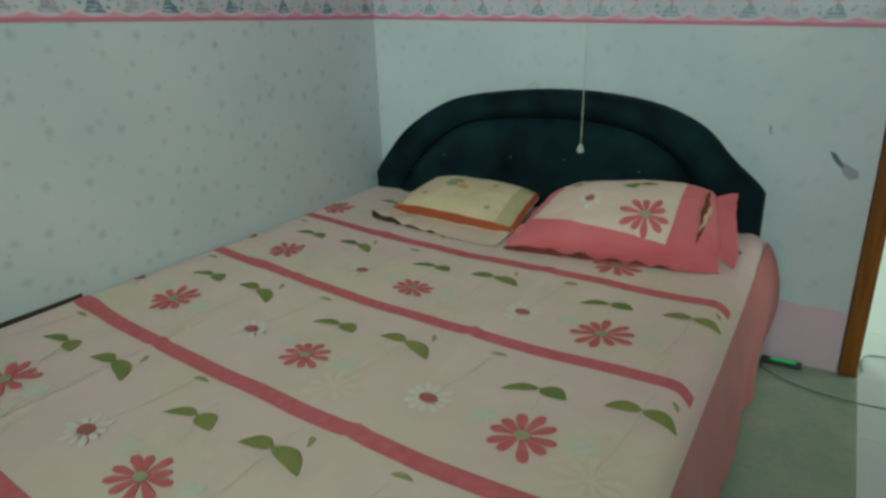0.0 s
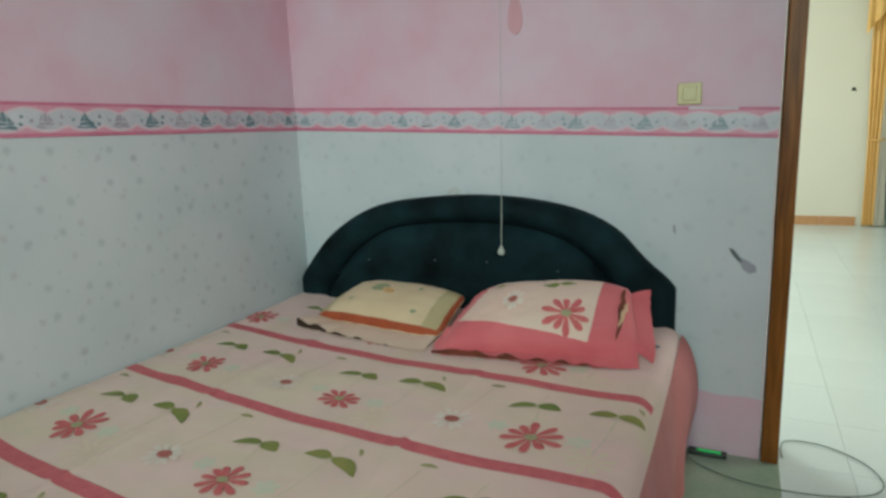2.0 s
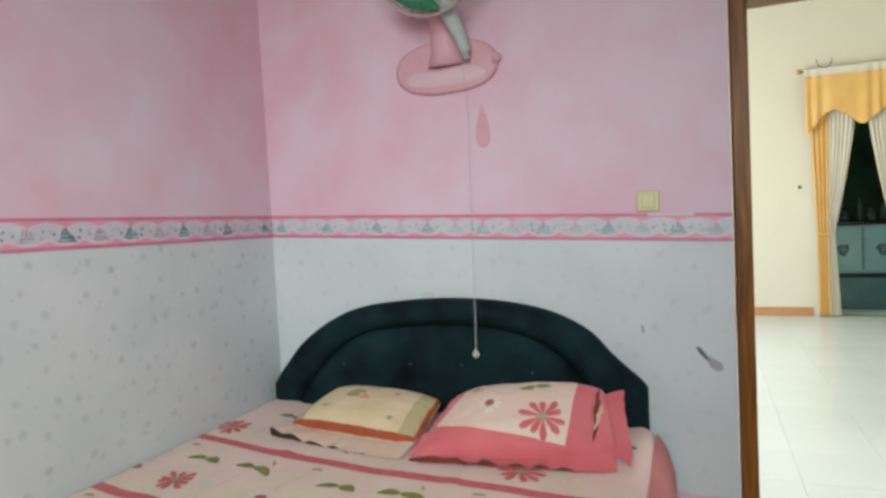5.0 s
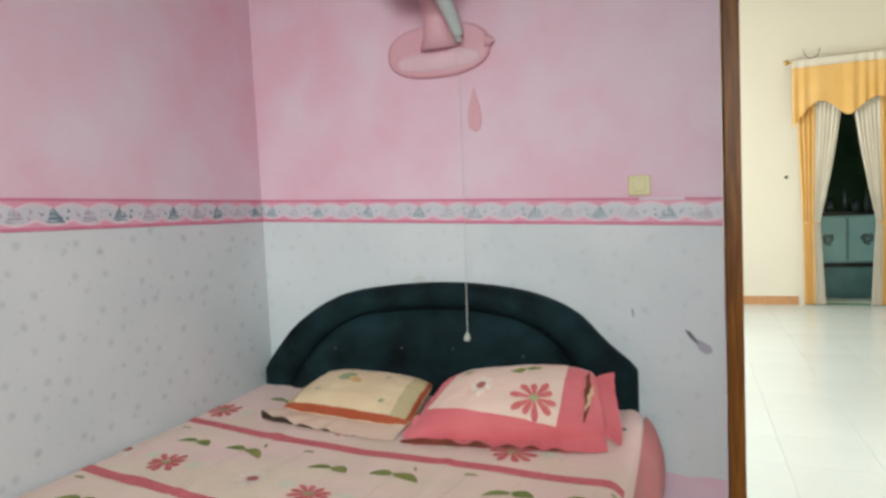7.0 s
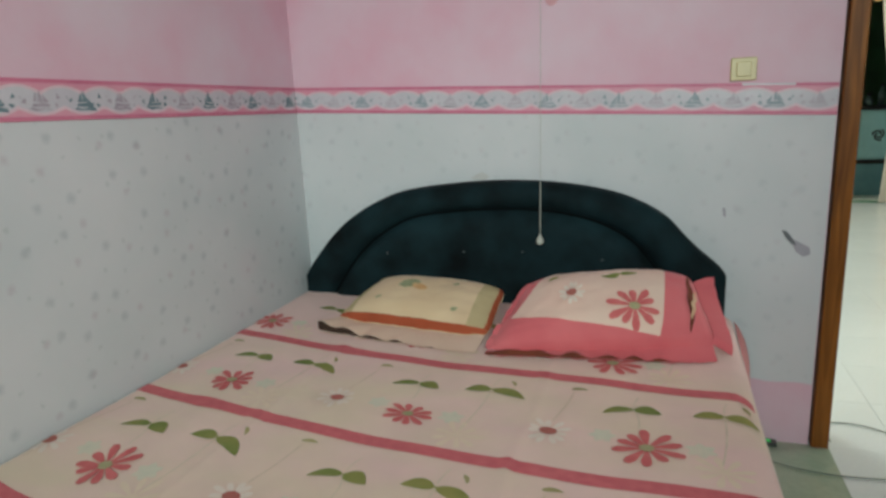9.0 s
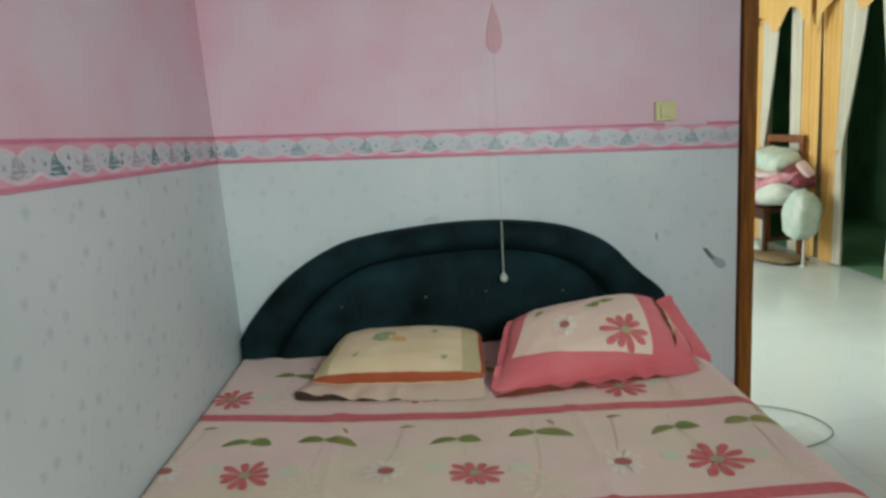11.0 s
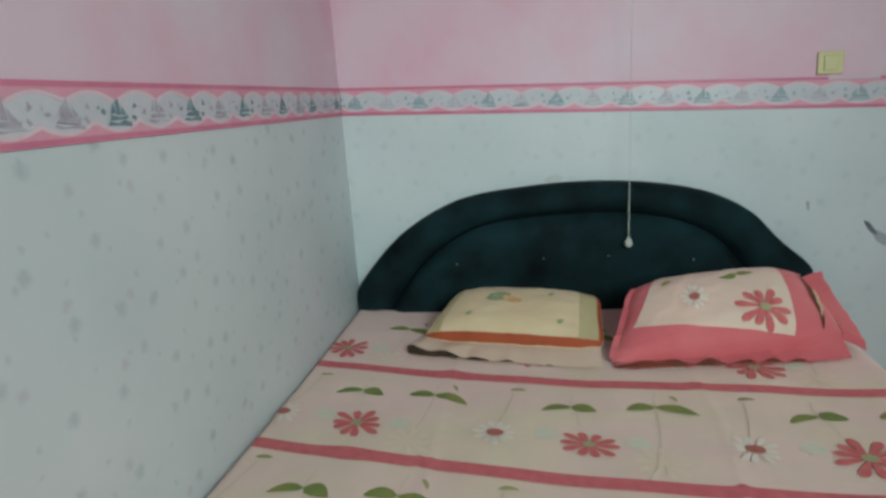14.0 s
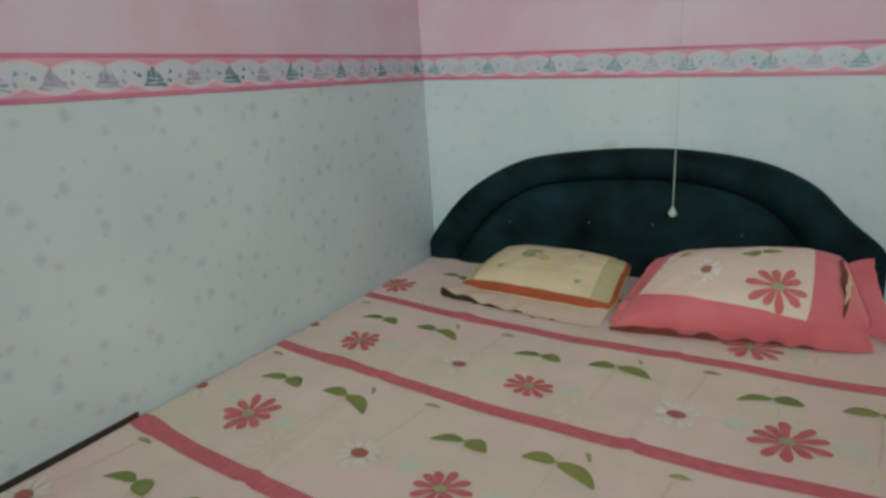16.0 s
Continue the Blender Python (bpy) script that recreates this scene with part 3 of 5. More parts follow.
def sheet_z(x, y):
    edge = min(1.0, max(0.0, (x - BX0) / 0.05))
    z = BZ + 0.006 * wob(x * 1.7, y * 1.7) + 0.0035 * wob(x * 6, y * 3, 4)
    z += 0.006 * wob(x * 3.1, y * 2.3, 9) + 0.003 * math.exp(-((x + 1.62 + 0.02 * wob(y * 3)) / 0.012) ** 2) + 0.003 * math.exp(-((x + 0.93 + 0.02 * wob(y * 3, 5)) / 0.012) ** 2)
    z += 0.004 * max(0.0, wob(x * 5 + y * 6, x * 2 - y * 1.5, 2)) ** 2
    z += 0.012 * max(0, (y - 1.9) / 0.6) + 0.016 * max(0, min(1, (-1.85 - x) / 0.2)) * max(0, min(1, (1.5 - y) / 0.4))
    for e in ((x - BX0) * 2.2, (BX1 - x) * 0.8):
        if e < 0.05:
            z -= 0.05 - math.sqrt(max(0, 0.05 ** 2 - (0.05 - max(e, 0)) ** 2))
    return z


def on_sheet(x, v, lift=0.0):
    x = max(x, BX0 + 0.012)
    y = v + skew(x, v)
    return (x, y, sheet_z(x, y) + lift)


bed = thing("bed", (-1.22, 1.5, 0), "double bed with a black upholstered arched headboard", "bed")


HC, HH = -1.252, 0.838
CREST = ((-0.835, 0.588), (-0.79, 0.648), (-0.70, 0.750), (-0.616, 0.821), (-0.50, 0.890), (-0.38, 0.936), (-0.20, 0.963), (0.0, 0.977), (0.18, 0.974), (0.33, 0.958), (0.46, 0.930),
         (0.56, 0.890), (0.64, 0.838), (0.70, 0.772), (0.745, 0.727), (0.80, 0.680), (0.835, 0.645))


def crest(d):
    """Height of the arched top at d metres from the middle: smooth through the crest points."""
    for k in range(len(CREST) - 1):
        (x1, y1), (x2, y2) = CREST[k], CREST[k + 1]
        if d <= x2 or k == len(CREST) - 2:
            x0, y0 = CREST[max(k - 1, 0)]
            x3, y3 = CREST[min(k + 2, len(CREST) - 1)]
            t = max(0.0, min(1.0, (d - x1) / (x2 - x1)))
            m1 = (y2 - y0) / max(x2 - x0, 1e-6) * (x2 - x1)
            m2 = (y3 - y1) / max(x3 - x1, 1e-6) * (x2 - x1)
            return (2 * t ** 3 - 3 * t * t + 1) * y1 + (t ** 3 - 2 * t * t + t) * m1 + (-2 * t ** 3 + 3 * t * t) * y2 + (t ** 3 - t * t) * m2


def rim_pair(s):
    """Outer and inner point of the rim at s from 0 to 1, up one side, over the top and down the other."""
    if s < 0.12:
        k = s / 0.12
        return (HC - HH, 0.06 + (crest(-HH) - 0.06) * k), (HC - HH + 0.135, 0.08 + (crest(-HH) - 0.17) * k)
    if s > 0.88:
        k = (1 - s) / 0.12
        return (HC + HH, 0.06 + (crest(HH) - 0.06) * k), (HC + HH - 0.135, 0.08 + (crest(HH) - 0.17) * k)
    d = -HH + 2 * HH * (s - 0.12) / 0.76
    return (HC + d, crest(d)), (HC + d * (HH - 0.135) / HH, crest(d) - 0.105 + 0.015 * abs(d) / HH)


def rim_point(s, t):
    (x0, z0), (x1, z1) = rim_pair(s)
    if t < 0.15:
        return (x0, 2.644 - 0.05 * t / 0.15, z0)
    k = (t - 0.15) / 0.85
    y = 2.594 - 0.045 * math.sin(math.pi * min(1, k * 1.04)) ** 0.55 - 0.004 * wob(s * 26, t * 3) - 0.003 * wob(s * 60, t * 2, 3)
    return (x0 + (x1 - x0) * k, y, z0 + (z1 - z0) * k)


def panel_point(s, t):
    _, (x1, z1) = rim_pair(s)
    z = 0.08 + (z1 - 0.08) * (1 - t)
    mid = x1
    e = min(1.0, min((z1 - z) / 0.05, 1.0), (HH - 0.135 - abs(mid - HC)) / 0.05 + 0.05)
    y = 2.594 - 0.05 * max(0.0, e) ** 0.5 - 0.004 * wob(mid * 7, z * 7) - 0.003 * wob(mid * 15, z * 12, 5)
    return (mid, y, z)


v, f = grid_mesh(rim_point, 110, 16)
mesh_object("headboard_rim", v, f, M_BLACK, bed, "black upholstered padded rim", True)
v, f = grid_mesh(lambda s, t: panel_point(0.12 + 0.76 * s, t), 80, 24)
mesh_object("headboard_panel", v, f, M_BLACK, bed, "black upholstered inner panel", True)
part("headboard_back", box(HC - HH + 0.01, HC + HH - 0.01, 2.625, 2.645, 0.05, 0.55), M_BLACK, bed)
pts = [(rim_pair(0.12 + 0.76 * k / 60)[1][0], 2.582, rim_pair(0.12 + 0.76 * k / 60)[1][1]) for k in range(61)]
part("piping", tube(pts, 0.004, 6), M_PIPING, bed, "", True)
for dx, z in ((-0.42, 0.70), (-0.10, 0.715), (0.13, 0.72), (0.42, 0.70)):
    part("button", lathe([(0.0, 0.006), (0.0035, 0.005), (0.0045, 0.0)], (HC + dx, 2.530, z), (0, -1, 0), 10), M_STUD, bed)
part("base", box(-2.05, -0.41, 0.45, 2.555, 0.03, 0.26, 0.01), M_DARKBROWN, bed)
part("wall_side_strip", box(-2.099, -2.094, 0.45, 1.12, 0.20, 0.513, 0.001), M_DARKBROWN, bed, "dark brown strip between the sheet and the wall")
part("mattress", box(-2.045, -0.405, 0.44, 2.54, 0.26, 0.475, 0.02), M_SHEET, bed)
for lx, ly in ((-2.0, 0.55), (-0.5, 0.55), (-2.0, 2.45), (-0.5, 2.45)):
    part("leg", box(lx - 0.03, lx + 0.03, ly - 0.03, ly + 0.03, 0, 0.03), M_DARKBROWN, bed)

sheet = thing("bedsheet", (-1.22, 1.5, BZ), "cream cotton bedsheet printed with red flowers and pink stripes", "bedsheet")


def sheet_top(a, b):
    x = BX0 - 0.006 + (BX1 - BX0 + 0.006) * a
    y = BY0 + (BY1 - BY0) * b
    return (x, y, sheet_z(x, y))


v, f = grid_mesh(sheet_top, 160, 120)
mesh_object("sheet_top", v, f, M_SHEET, sheet, "", True)


def sheet_side(a, b):
    """Side drop: from the rounded edge to just over the floor, loose folds, fuller towards the head."""
    y = BY0 + (BY1 - BY0 + 0.02) * a
    z_top = sheet_z(BX1, min(y, BY1))
    z = z_top + (0.012 - z_top) * b
    out = 0.055 * math.sin(min(1, b * 1.6) * math.pi / 2) * 0.55 + 0.010 * b * wob(y * 7, b * 1.2) + 0.012 * b * math.sin(y * 17 + 2 * wob(y * 3))
    head = max(0.0, (y - 2.2) / 0.36)
    out += 0.036 * head * math.sin(math.pi * min(1, b * 1.1) ** 0.7)
    z += 0.02 * head * (1 - b)
    return (BX1 + out, y, z)


v, f = grid_mesh(sheet_side, 110, 22)
side = mesh_object("side_drop", v, f, M_SIDE, sheet, "plain coral-red side drop", True)
v, f = grid_mesh(lambda a, b: (BX0 + (BX1 + 0.02 - BX0) * a, BY0 - 0.012 - 0.012 * b * wob(a * 9, b), 0.012 + (sheet_z(min(BX1, BX0 + (BX1 - BX0) * a), BY0) - 0.012) * b), 40, 10)
mesh_object("foot_drop", v, f, M_SIDE, sheet, "plain coral-red foot drop", True)
v, f = grid_mesh(lambda a, b: (BX0 - 0.008 + 0.006 * wob(a * 12, b), BY0 + (BY1 - BY0) * a, sheet_z(BX0 - 0.006, BY0 + (BY1 - BY0) * a) - 0.12 * b), 60, 4)
mesh_object("wall_side_drop", v, f, M_SHEET, sheet, "", True)

# printed stripes
STRIPES = (1.93, 1.460, 0.985, 0.528)
for k, v0 in enumerate(STRIPES):
    w = 0.043
    def band(a, b, v0=v0, w=w, k=k):
        x = BX0 + 0.004 + (BX1 - BX0 - 0.022) * a
        vv = v0 + w * (b - 0.5) + 0.004 * wob(x * 4, k) + 0.012 * math.exp(-((x + 1.62 + 0.2 * k) / 0.05) ** 2) * (b - 0.5) - 0.03 * max(0.0, (x + 0.465) / 0.06) ** 2
        vv += 0.006 * (math.exp(-((x + 1.64) / 0.012) ** 2) + math.exp(-((x + 0.95) / 0.012) ** 2))
        return on_sheet(x, vv, 0.0018)
    v, f = grid_mesh(band, 240, 5)
    mesh_object("printed_stripe", v, f, M_STRIPE, sheet, "", True)


def petal_list(f, cx, cy, r, n, width, inner, rot, rng, squash=1.0):
    """The petals of one flower, each a shape of its own."""
    v, q = petals(f, cx, cy, r, n, width, inner, rot, rng, squash)
    return [(v[10 * k:10 * k + 10], [[i - 10 * k for i in t] for t in q[9 * k:9 * k + 9]]) for k in range(n)]


def petals(f, cx, cy, r, n, width, inner, rot, rng, squash=1.0):
    verts, faces = [], []
    for k in range(n):
        a = rot + math.tau * k / n + rng.uniform(-0.09, 0.09)
        rr = r * rng.uniform(0.78, 1.06)
        outline = [(inner * r, 0.3), (0.5 * rr, 0.72), (0.76 * rr, 1.0), (0.95 * rr, 0.72), (rr, 0.1), (0.95 * rr, -0.6), (0.76 * rr, -1.0), (0.5 * rr, -0.72), (inner * r, -0.3)]
        i0 = len(verts)
        for d, s in outline:
            s *= width * r
            verts.append(f(cx + d * math.cos(a) - s * math.sin(a), cy + (d * math.sin(a) + s * math.cos(a)) * squash))
        mid = len(verts)
        verts.append(f(cx + 0.6 * rr * math.cos(a), cy + 0.6 * rr * math.sin(a) * squash))
        faces += [(i0 + j, i0 + (j + 1) % len(outline), mid) for j in range(len(outline))]
    return verts, faces


def blob(f, cx, cy, rx, ry, rot=0.0, n=14, frill=0.0):
    verts = [f(cx, cy)]
    for k in range(n):
        a = math.tau * k / n
        s = 1 + frill * math.sin(a * 6)
        x, y = s * rx * math.cos(a), s * ry * math.sin(a)
        verts.append(f(cx + x * math.cos(rot) - y * math.sin(rot), cy + x * math.sin(rot) + y * math.cos(rot)))
    return verts, [(0, k + 1, (k + 1) % n + 1) for k in range(n)]


def leaf_shape(f, cx, cy, length, width, rot, n=8, bow=0.1):
    verts, faces = [], []
    for k in range(n + 1):
        t = k / n
        w = width * math.sin(math.pi * t ** 0.75) ** 0.8 + 0.0012
        for s in (-1, 0, 1):
            d, e = length * t, s * w / 2 + bow * length * math.sin(math.pi * t)
            verts.append(f(cx + d * math.cos(rot) - e * math.sin(rot), cy + d * math.sin(rot) + e * math.cos(rot)))
    for k in range(n):
        q = 3 * k
        faces += [(q, q + 1, q + 4, q + 3), (q + 1, q + 2, q + 5, q + 4)]
    return verts, faces


def line_shape(f, x0, y0, x1, y1, w, bow=0.01, n=8):
    verts, faces = [], []
    dx, dy = x1 - x0, y1 - y0
    ln = math.hypot(dx, dy)
    for k in range(n + 1):
        t = k / n
        b = bow * math.sin(math.pi * t)
        for s in (-0.5, 0.5):
            verts.append(f(x0 + dx * t - dy / ln * (b + s * w), y0 + dy * t + dx / ln * (b + s * w)))
    faces = [(2 * k, 2 * k + 1, 2 * k + 3, 2 * k + 2) for k in range(n)]
    return verts, faces


def joined(*shapes):
    verts, faces = [], []
    for v, f in shapes:
        i0 = len(verts)
        verts += v
        faces += [[i + i0 for i in q] for q in f]
    return verts, faces


def red_flower(f, g, x, y, r, rng, parent, centre=M_CENTRE, squash=1.0):
    ob = mesh_object("printed_flower", *blob(g, x, y, r * 0.21, r * 0.19 * squash), centre, parent)
    for shape in petal_list(f, x, y, r, 10, 0.150, 0.16, rng.uniform(0, 1), rng, squash):
        mesh_object("petal", *shape, M_RED, ob)


def daisy(f, g, x, y, r, rng, parent):
    ob = mesh_object("printed_daisy", *blob(g, x, y, r * 0.38, r * 0.28), M_BUD, parent)
    for shape in petal_list(f, x, y, r, 11, 0.14, 0.3, rng.uniform(0, 1), rng):
        mesh_object("petal", *shape, M_WHITE, ob)


f1 = lambda x, y: on_sheet(x, y, 0.0028)
f2 = lambda x, y: on_sheet(x, y, 0.0038)
f0 = lambda x, y: on_sheet(x, y, 0.0013)
rng = random.Random(7)
inside = lambda x, y: -2.085 < x < -0.40 and y + skew(x) < 2.52
for row, (v0, shift) in enumerate(((1.925, -0.105), (1.470, 0.0), (1.005, 0.0), (0.545, 0.045), (0.09, 0.0))):
    for k in range(-1, 4):
        x = -0.657 - (0.625 if row == 0 else 0.59) * k + shift
        y = v0 + 0.138 + rng.uniform(-0.006, 0.006)
        if y < BY0 + 0.1:
            continue
        if inside(x + 0.06, y) and inside(x - 0.06, y):
            red_flower(f1, f2, x, y, 0.076 if k == 1 else 0.083, rng, sheet, squash=0.84 if k == 1 else 0.96)
        if inside(x - 0.225, y) or -2.09 < x - 0.225 < -2.0:
            daisy(f1, f2, x - 0.225, y + 0.016, 0.058, rng, sheet)
        if inside(x + 0.155, y) and inside(x + 0.2, y):
            ob = mesh_object("printed_cream_flower", *blob(f1, x + 0.155, y - 0.06, 0.012, 0.011), M_CREAMP, sheet)
            for shape in petal_list(f0, x + 0.155, y - 0.06, 0.07, 9, 0.12, 0.15, rng.uniform(0, 1), rng):
                mesh_object("petal", *shape, M_CREAMP, ob)
        for ax, ay, s in ((-0.10, 0.035, 0.028), (0.115, 0.02, 0.030)):
            if inside(x + ax + 0.03, y):
                ob = mesh_object("printed_bloom", *blob(f0, x + ax, y + ay, s, s * 0.9, rng.uniform(0, 1), 27, 0.22), M_AQUA, sheet)
        for lx, ly, left, right, stem_x, stem_y in ((-0.035, 0.182, (0.084, 0.027, -2.72), (0.068, 0.043, -0.26), -0.02, 0.085), (0.178, 0.200, (0.076, 0.037, -2.88), (0.108, 0.040, -0.42), 0.155, -0.03)):
            px, py = x + lx - (0.03 if row == 3 else 0.0), y + ly - (0.014 if row >= 2 else 0.0)
            if inside(px + 0.05, py) and inside(px - 0.05, py):
                turn = rng.uniform(-0.1, 0.1)
                tip = min(right[0], (-0.405 - px) * 1.1)
                ob = mesh_object("printed_leaves", *joined(leaf_shape(f1, px, py, left[0], left[1], left[2] + turn, bow=-0.12), leaf_shape(f1, px, py, tip, right[1], right[2] + turn, bow=0.12)), M_LEAF, sheet)
                if lx > 0:
                    mesh_object("printed_sliver", *leaf_shape(f1, px + 0.045, py + 0.062, 0.034, 0.010, -1.1), M_DULLLEAF, ob)
                mesh_object("printed_stem", *joined(line_shape(f0, px, py, x + stem_x, y + stem_y, 0.0035, 0.006), line_shape(f0, px + 0.01, py + 0.075, px, py, 0.003, -0.004)), M_STEM, ob)
        if inside(x - 0.17, y + 0.2):
            ob = mesh_object("printed_small_leaf", *leaf_shape(f1, x - 0.20, y + 0.252, 0.046, 0.013, 0.1), M_DULLLEAF, sheet)
            mesh_object("printed_stem", *line_shape(f0, x - 0.19, y + 0.24, x - 0.222, y + 0.07, 0.0035, 0.004), M_GROUNDPRINT, ob)


mesh_object("printed_bud", *blob(f1, -0.448, 2.349, 0.013, 0.016), M_SCUFFDARK, sheet)


# ---- pillows ----
def pillow_map(centre, width, height, thick, tilt, yaw, taper=0.0, roll=0.0, power=2.5, lean_in=0.0, plump=0.0):
    base = Matrix.Translation(centre) @ Matrix.Rotation(radians(yaw), 4, 'Z') @ Matrix.Rotation(radians(tilt), 4, 'X') @ Matrix.Rotation(radians(roll), 4, 'Z')

    def at(u, v, side=1.0, lift=0.0):
        p = max(0.0, (1 - abs(u) ** power) * (1 - abs(v) ** power)) ** 0.55
        crease = 0.006 * wob(u * 3, v * 3, side * 2 + width) * p + 0.004 * wob(u * 9, v * 7, side + width) + 0.005 * wob(u * 4 + v * 3, v * 11, side + 3) * abs(u * v)
        pinch = 1 - 0.035 * (1 - v * v) * abs(u) ** 3
        x = u * width / 2 * (1 - taper * v) * pinch
        x *= 1 - 0.07 * abs(v) ** 5
        if u < 0:
            x *= 1 - lean_in * (v + 1) / 2
        y = v * height / 2 * (1 - 0.12 * abs(u) ** 5) * (1 - 0.03 * (1 - u * u) * abs(v) ** 3)
        z = side * thick * (1 + plump * u) * (p if side > 0 else 0.25 * p) + crease + lift
        return tuple(base @ Vector((x, y, z)))
    return at


def pillow_face(name, at, u0, u1, v0, v1, nu, nv, material, parent, lift=0.0, label="", lean=0.0, drop=0.0):
    def fn(a, b):
        u, w = u0 + (u1 - u0) * a, v0 + (v1 - v0) * b
        return at(u + lean * w, max(-0.9996, min(0.9996, w - drop * u * (1 - b))), 1.0, lift)
    v, f = grid_mesh(fn, nu, nv)
    return mesh_object(name, v, f, material, parent, label, True)


def pillow_body(at, parent, front, back):
    n = 36
    v1, f1_ = grid_mesh(lambda a, b: at(2 * a - 1, 2 * b - 1, 1.0), n, n)
    v2, f2_ = grid_mesh(lambda a, b: at(2 * a - 1, 2 * b - 1, -1.0), n, n)
    faces = f1_ + [[i + len(v1) for i in q][::-1] for q in f2_]
    idx = [0] * len(f1_) + [1] * len(f2_)
    ob = mesh_object("pillow_body", v1 + v2, faces, [front, back], parent, "", True, idx)
    return ob


pink = thing("pillow", (-0.80, 2.28, 0.5), "plump pink pillow with a floral cream panel, leaning on the headboard", "pillow", "pillows on the bed")
PK = pillow_map((-0.830, 2.246, 0.600), 0.675, 0.318, 0.088, 30, 2, 0.05, 6.5, 2.5, 0.33, 0.12)
pillow_body(PK, pink, M_PILLOW_PINK, M_PILLOW_PINK)
panel = pillow_face("printed_panel", PK, -0.80, 0.61, -0.67, 0.96, 30, 24, M_PILLOW_CREAM, pink, 0.0025, "cream panel with printed flowers", 0.12, 0.38)
pf = lambda lift: (lambda u, v: PK(u / 0.337, v / 0.165, 1.0, lift))
red_flower(pf(0.007), pf(0.009), 0.112, -0.066, 0.080, rng, pink)
daisy(pf(0.006), pf(0.008), -0.085, 0.004, 0.052, rng, pink)
mesh_object("printed_leaves", *joined(leaf_shape(pf(0.006), 0.085, 0.085, 0.058, 0.022, 0.05), leaf_shape(pf(0.006), 0.085, 0.085, 0.062, 0.022, 3.35), leaf_shape(pf(0.006), -0.2, 0.085, 0.05, 0.02, 0.3)), M_LEAF, pink)


def ruffle(t):
    """Uneven waves along a hem."""
    return 0.75 * math.sin(t * 11 + 2.5 * wob(t * 2.3, 4)) * (0.4 + 0.9 * abs(wob(t * 2.1, 8))) + 0.9 * wob(t * 8, 1)


def flange(at, edge, depth, material, parent, name, wave=0.006, droop=0.5, n=40, label=""):
    """A flat ruffled hem round one edge of the cover: 'b' front, 'r' right, 'l' left."""
    def fn(a, b):
        t = 2 * a - 1
        e = Vector(at(*{'b': (t, -1.0), 'r': (1.0, t), 'l': (-1.0, t)}[edge]))
        i = Vector(at(*{'b': (t * 0.96, 0.0), 'r': (0.3, t * 0.9), 'l': (-0.3, t * 0.9)}[edge]))
        way = e - i
        way.z = 0.0
        way.normalize()
        p = e + way * depth * b * (1 + 0.10 * wob(t * 6, b)) + Vector((0, 0, wave * b * ruffle(t) - droop * depth * b * b * 0.3))
        p.z = max(p.z, sheet_z(min(max(p.x, BX0 + 0.06), BX1 - 0.06), min(p.y, 2.5)) + 0.007 + wave * (1 + ruffle(t)) * b)
        return tuple(p)
    v, f = grid_mesh(fn, n, 6)
    m = len(v)
    v2 = [(x, y, z - 0.003) for x, y, z in v]
    return mesh_object(name, v + v2, f + [[i + m for i in q][::-1] for q in f], material, parent, label, True)


def open_hem(at, depth, gap, material, parent, name, label, shade_mat, n=64):
    """The loose mouth of a cover along its front edge: a wavy upper lip, a dark strip painted as the shade inside and a
    flat lower lip.
    """
    def foot(x, y):
        return sheet_z(min(max(x, BX0 + 0.06), BX1 - 0.06), min(y, 2.5))

    def along(t, d):
        e, i = Vector(at(t, -1.0)), Vector(at(t * 0.96, 0.0))
        way = (e - i)
        way.z = 0.0
        way.normalize()
        return e, e + way * d

    def upper(a, b):
        t = 2 * a - 1
        e, p = along(t, depth * b * (1 + 0.10 * wob(t * 4, 2)))
        end = foot(p.x, p.y) + 0.006 + gap(t)
        p.z = max(e.z + (end - e.z) * b ** 0.8, foot(p.x, p.y) + 0.006 + gap(t) * b)
        return tuple(p)

    def shade_strip(a, b):
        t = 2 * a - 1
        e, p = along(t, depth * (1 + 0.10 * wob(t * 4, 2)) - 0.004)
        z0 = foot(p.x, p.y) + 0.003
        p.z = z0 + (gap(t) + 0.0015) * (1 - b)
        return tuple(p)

    def lower(a, b):
        t = 2 * a - 1
        e, p = along(t, depth * (1.0 + 0.10 * wob(t * 4, 2)) - 0.02 + 0.022 * b * (1 + 0.5 * wob(t * 9, 6)))
        p.z = foot(p.x, p.y) + 0.0045
        return tuple(p)
    v, f = grid_mesh(upper, n, 8)
    m = len(v)
    ob = mesh_object(name, v + [(x, y, z - 0.002) for x, y, z in v], f + [[i + m for i in q][::-1] for q in f], material, parent, label, True)
    # Dark strip below the lip takes the place of shade inside the cover.
    v, f = grid_mesh(shade_strip, n, 2)
    mesh_object("cover_mouth_shade", v, f, shade_mat, ob, "dark strip standing in for shade inside the open cover", True)
    v, f = grid_mesh(lower, n, 3)
    mesh_object("lower_lip", v, f, material, ob, "", True)
    return ob


def bell(t, c, w):
    return math.exp(-((t - c) / w) ** 2)


open_hem(PK, 0.036, lambda t: max(0.001, 0.020 * bell(t, -0.72, 0.28) + 0.012 * bell(t, -0.25, 0.3) * (1 + 0.6 * math.sin(t * 21)) + 0.009 * bell(t, 0.35, 0.3) * (1 + 0.7 * math.sin(t * 27)) + 0.004 * wob(t * 7, 3)), M_PILLOW_PINK, pink, "ruffled_hem", "pink ruffled hem lifting off the sheet", M_GAPSHADE)


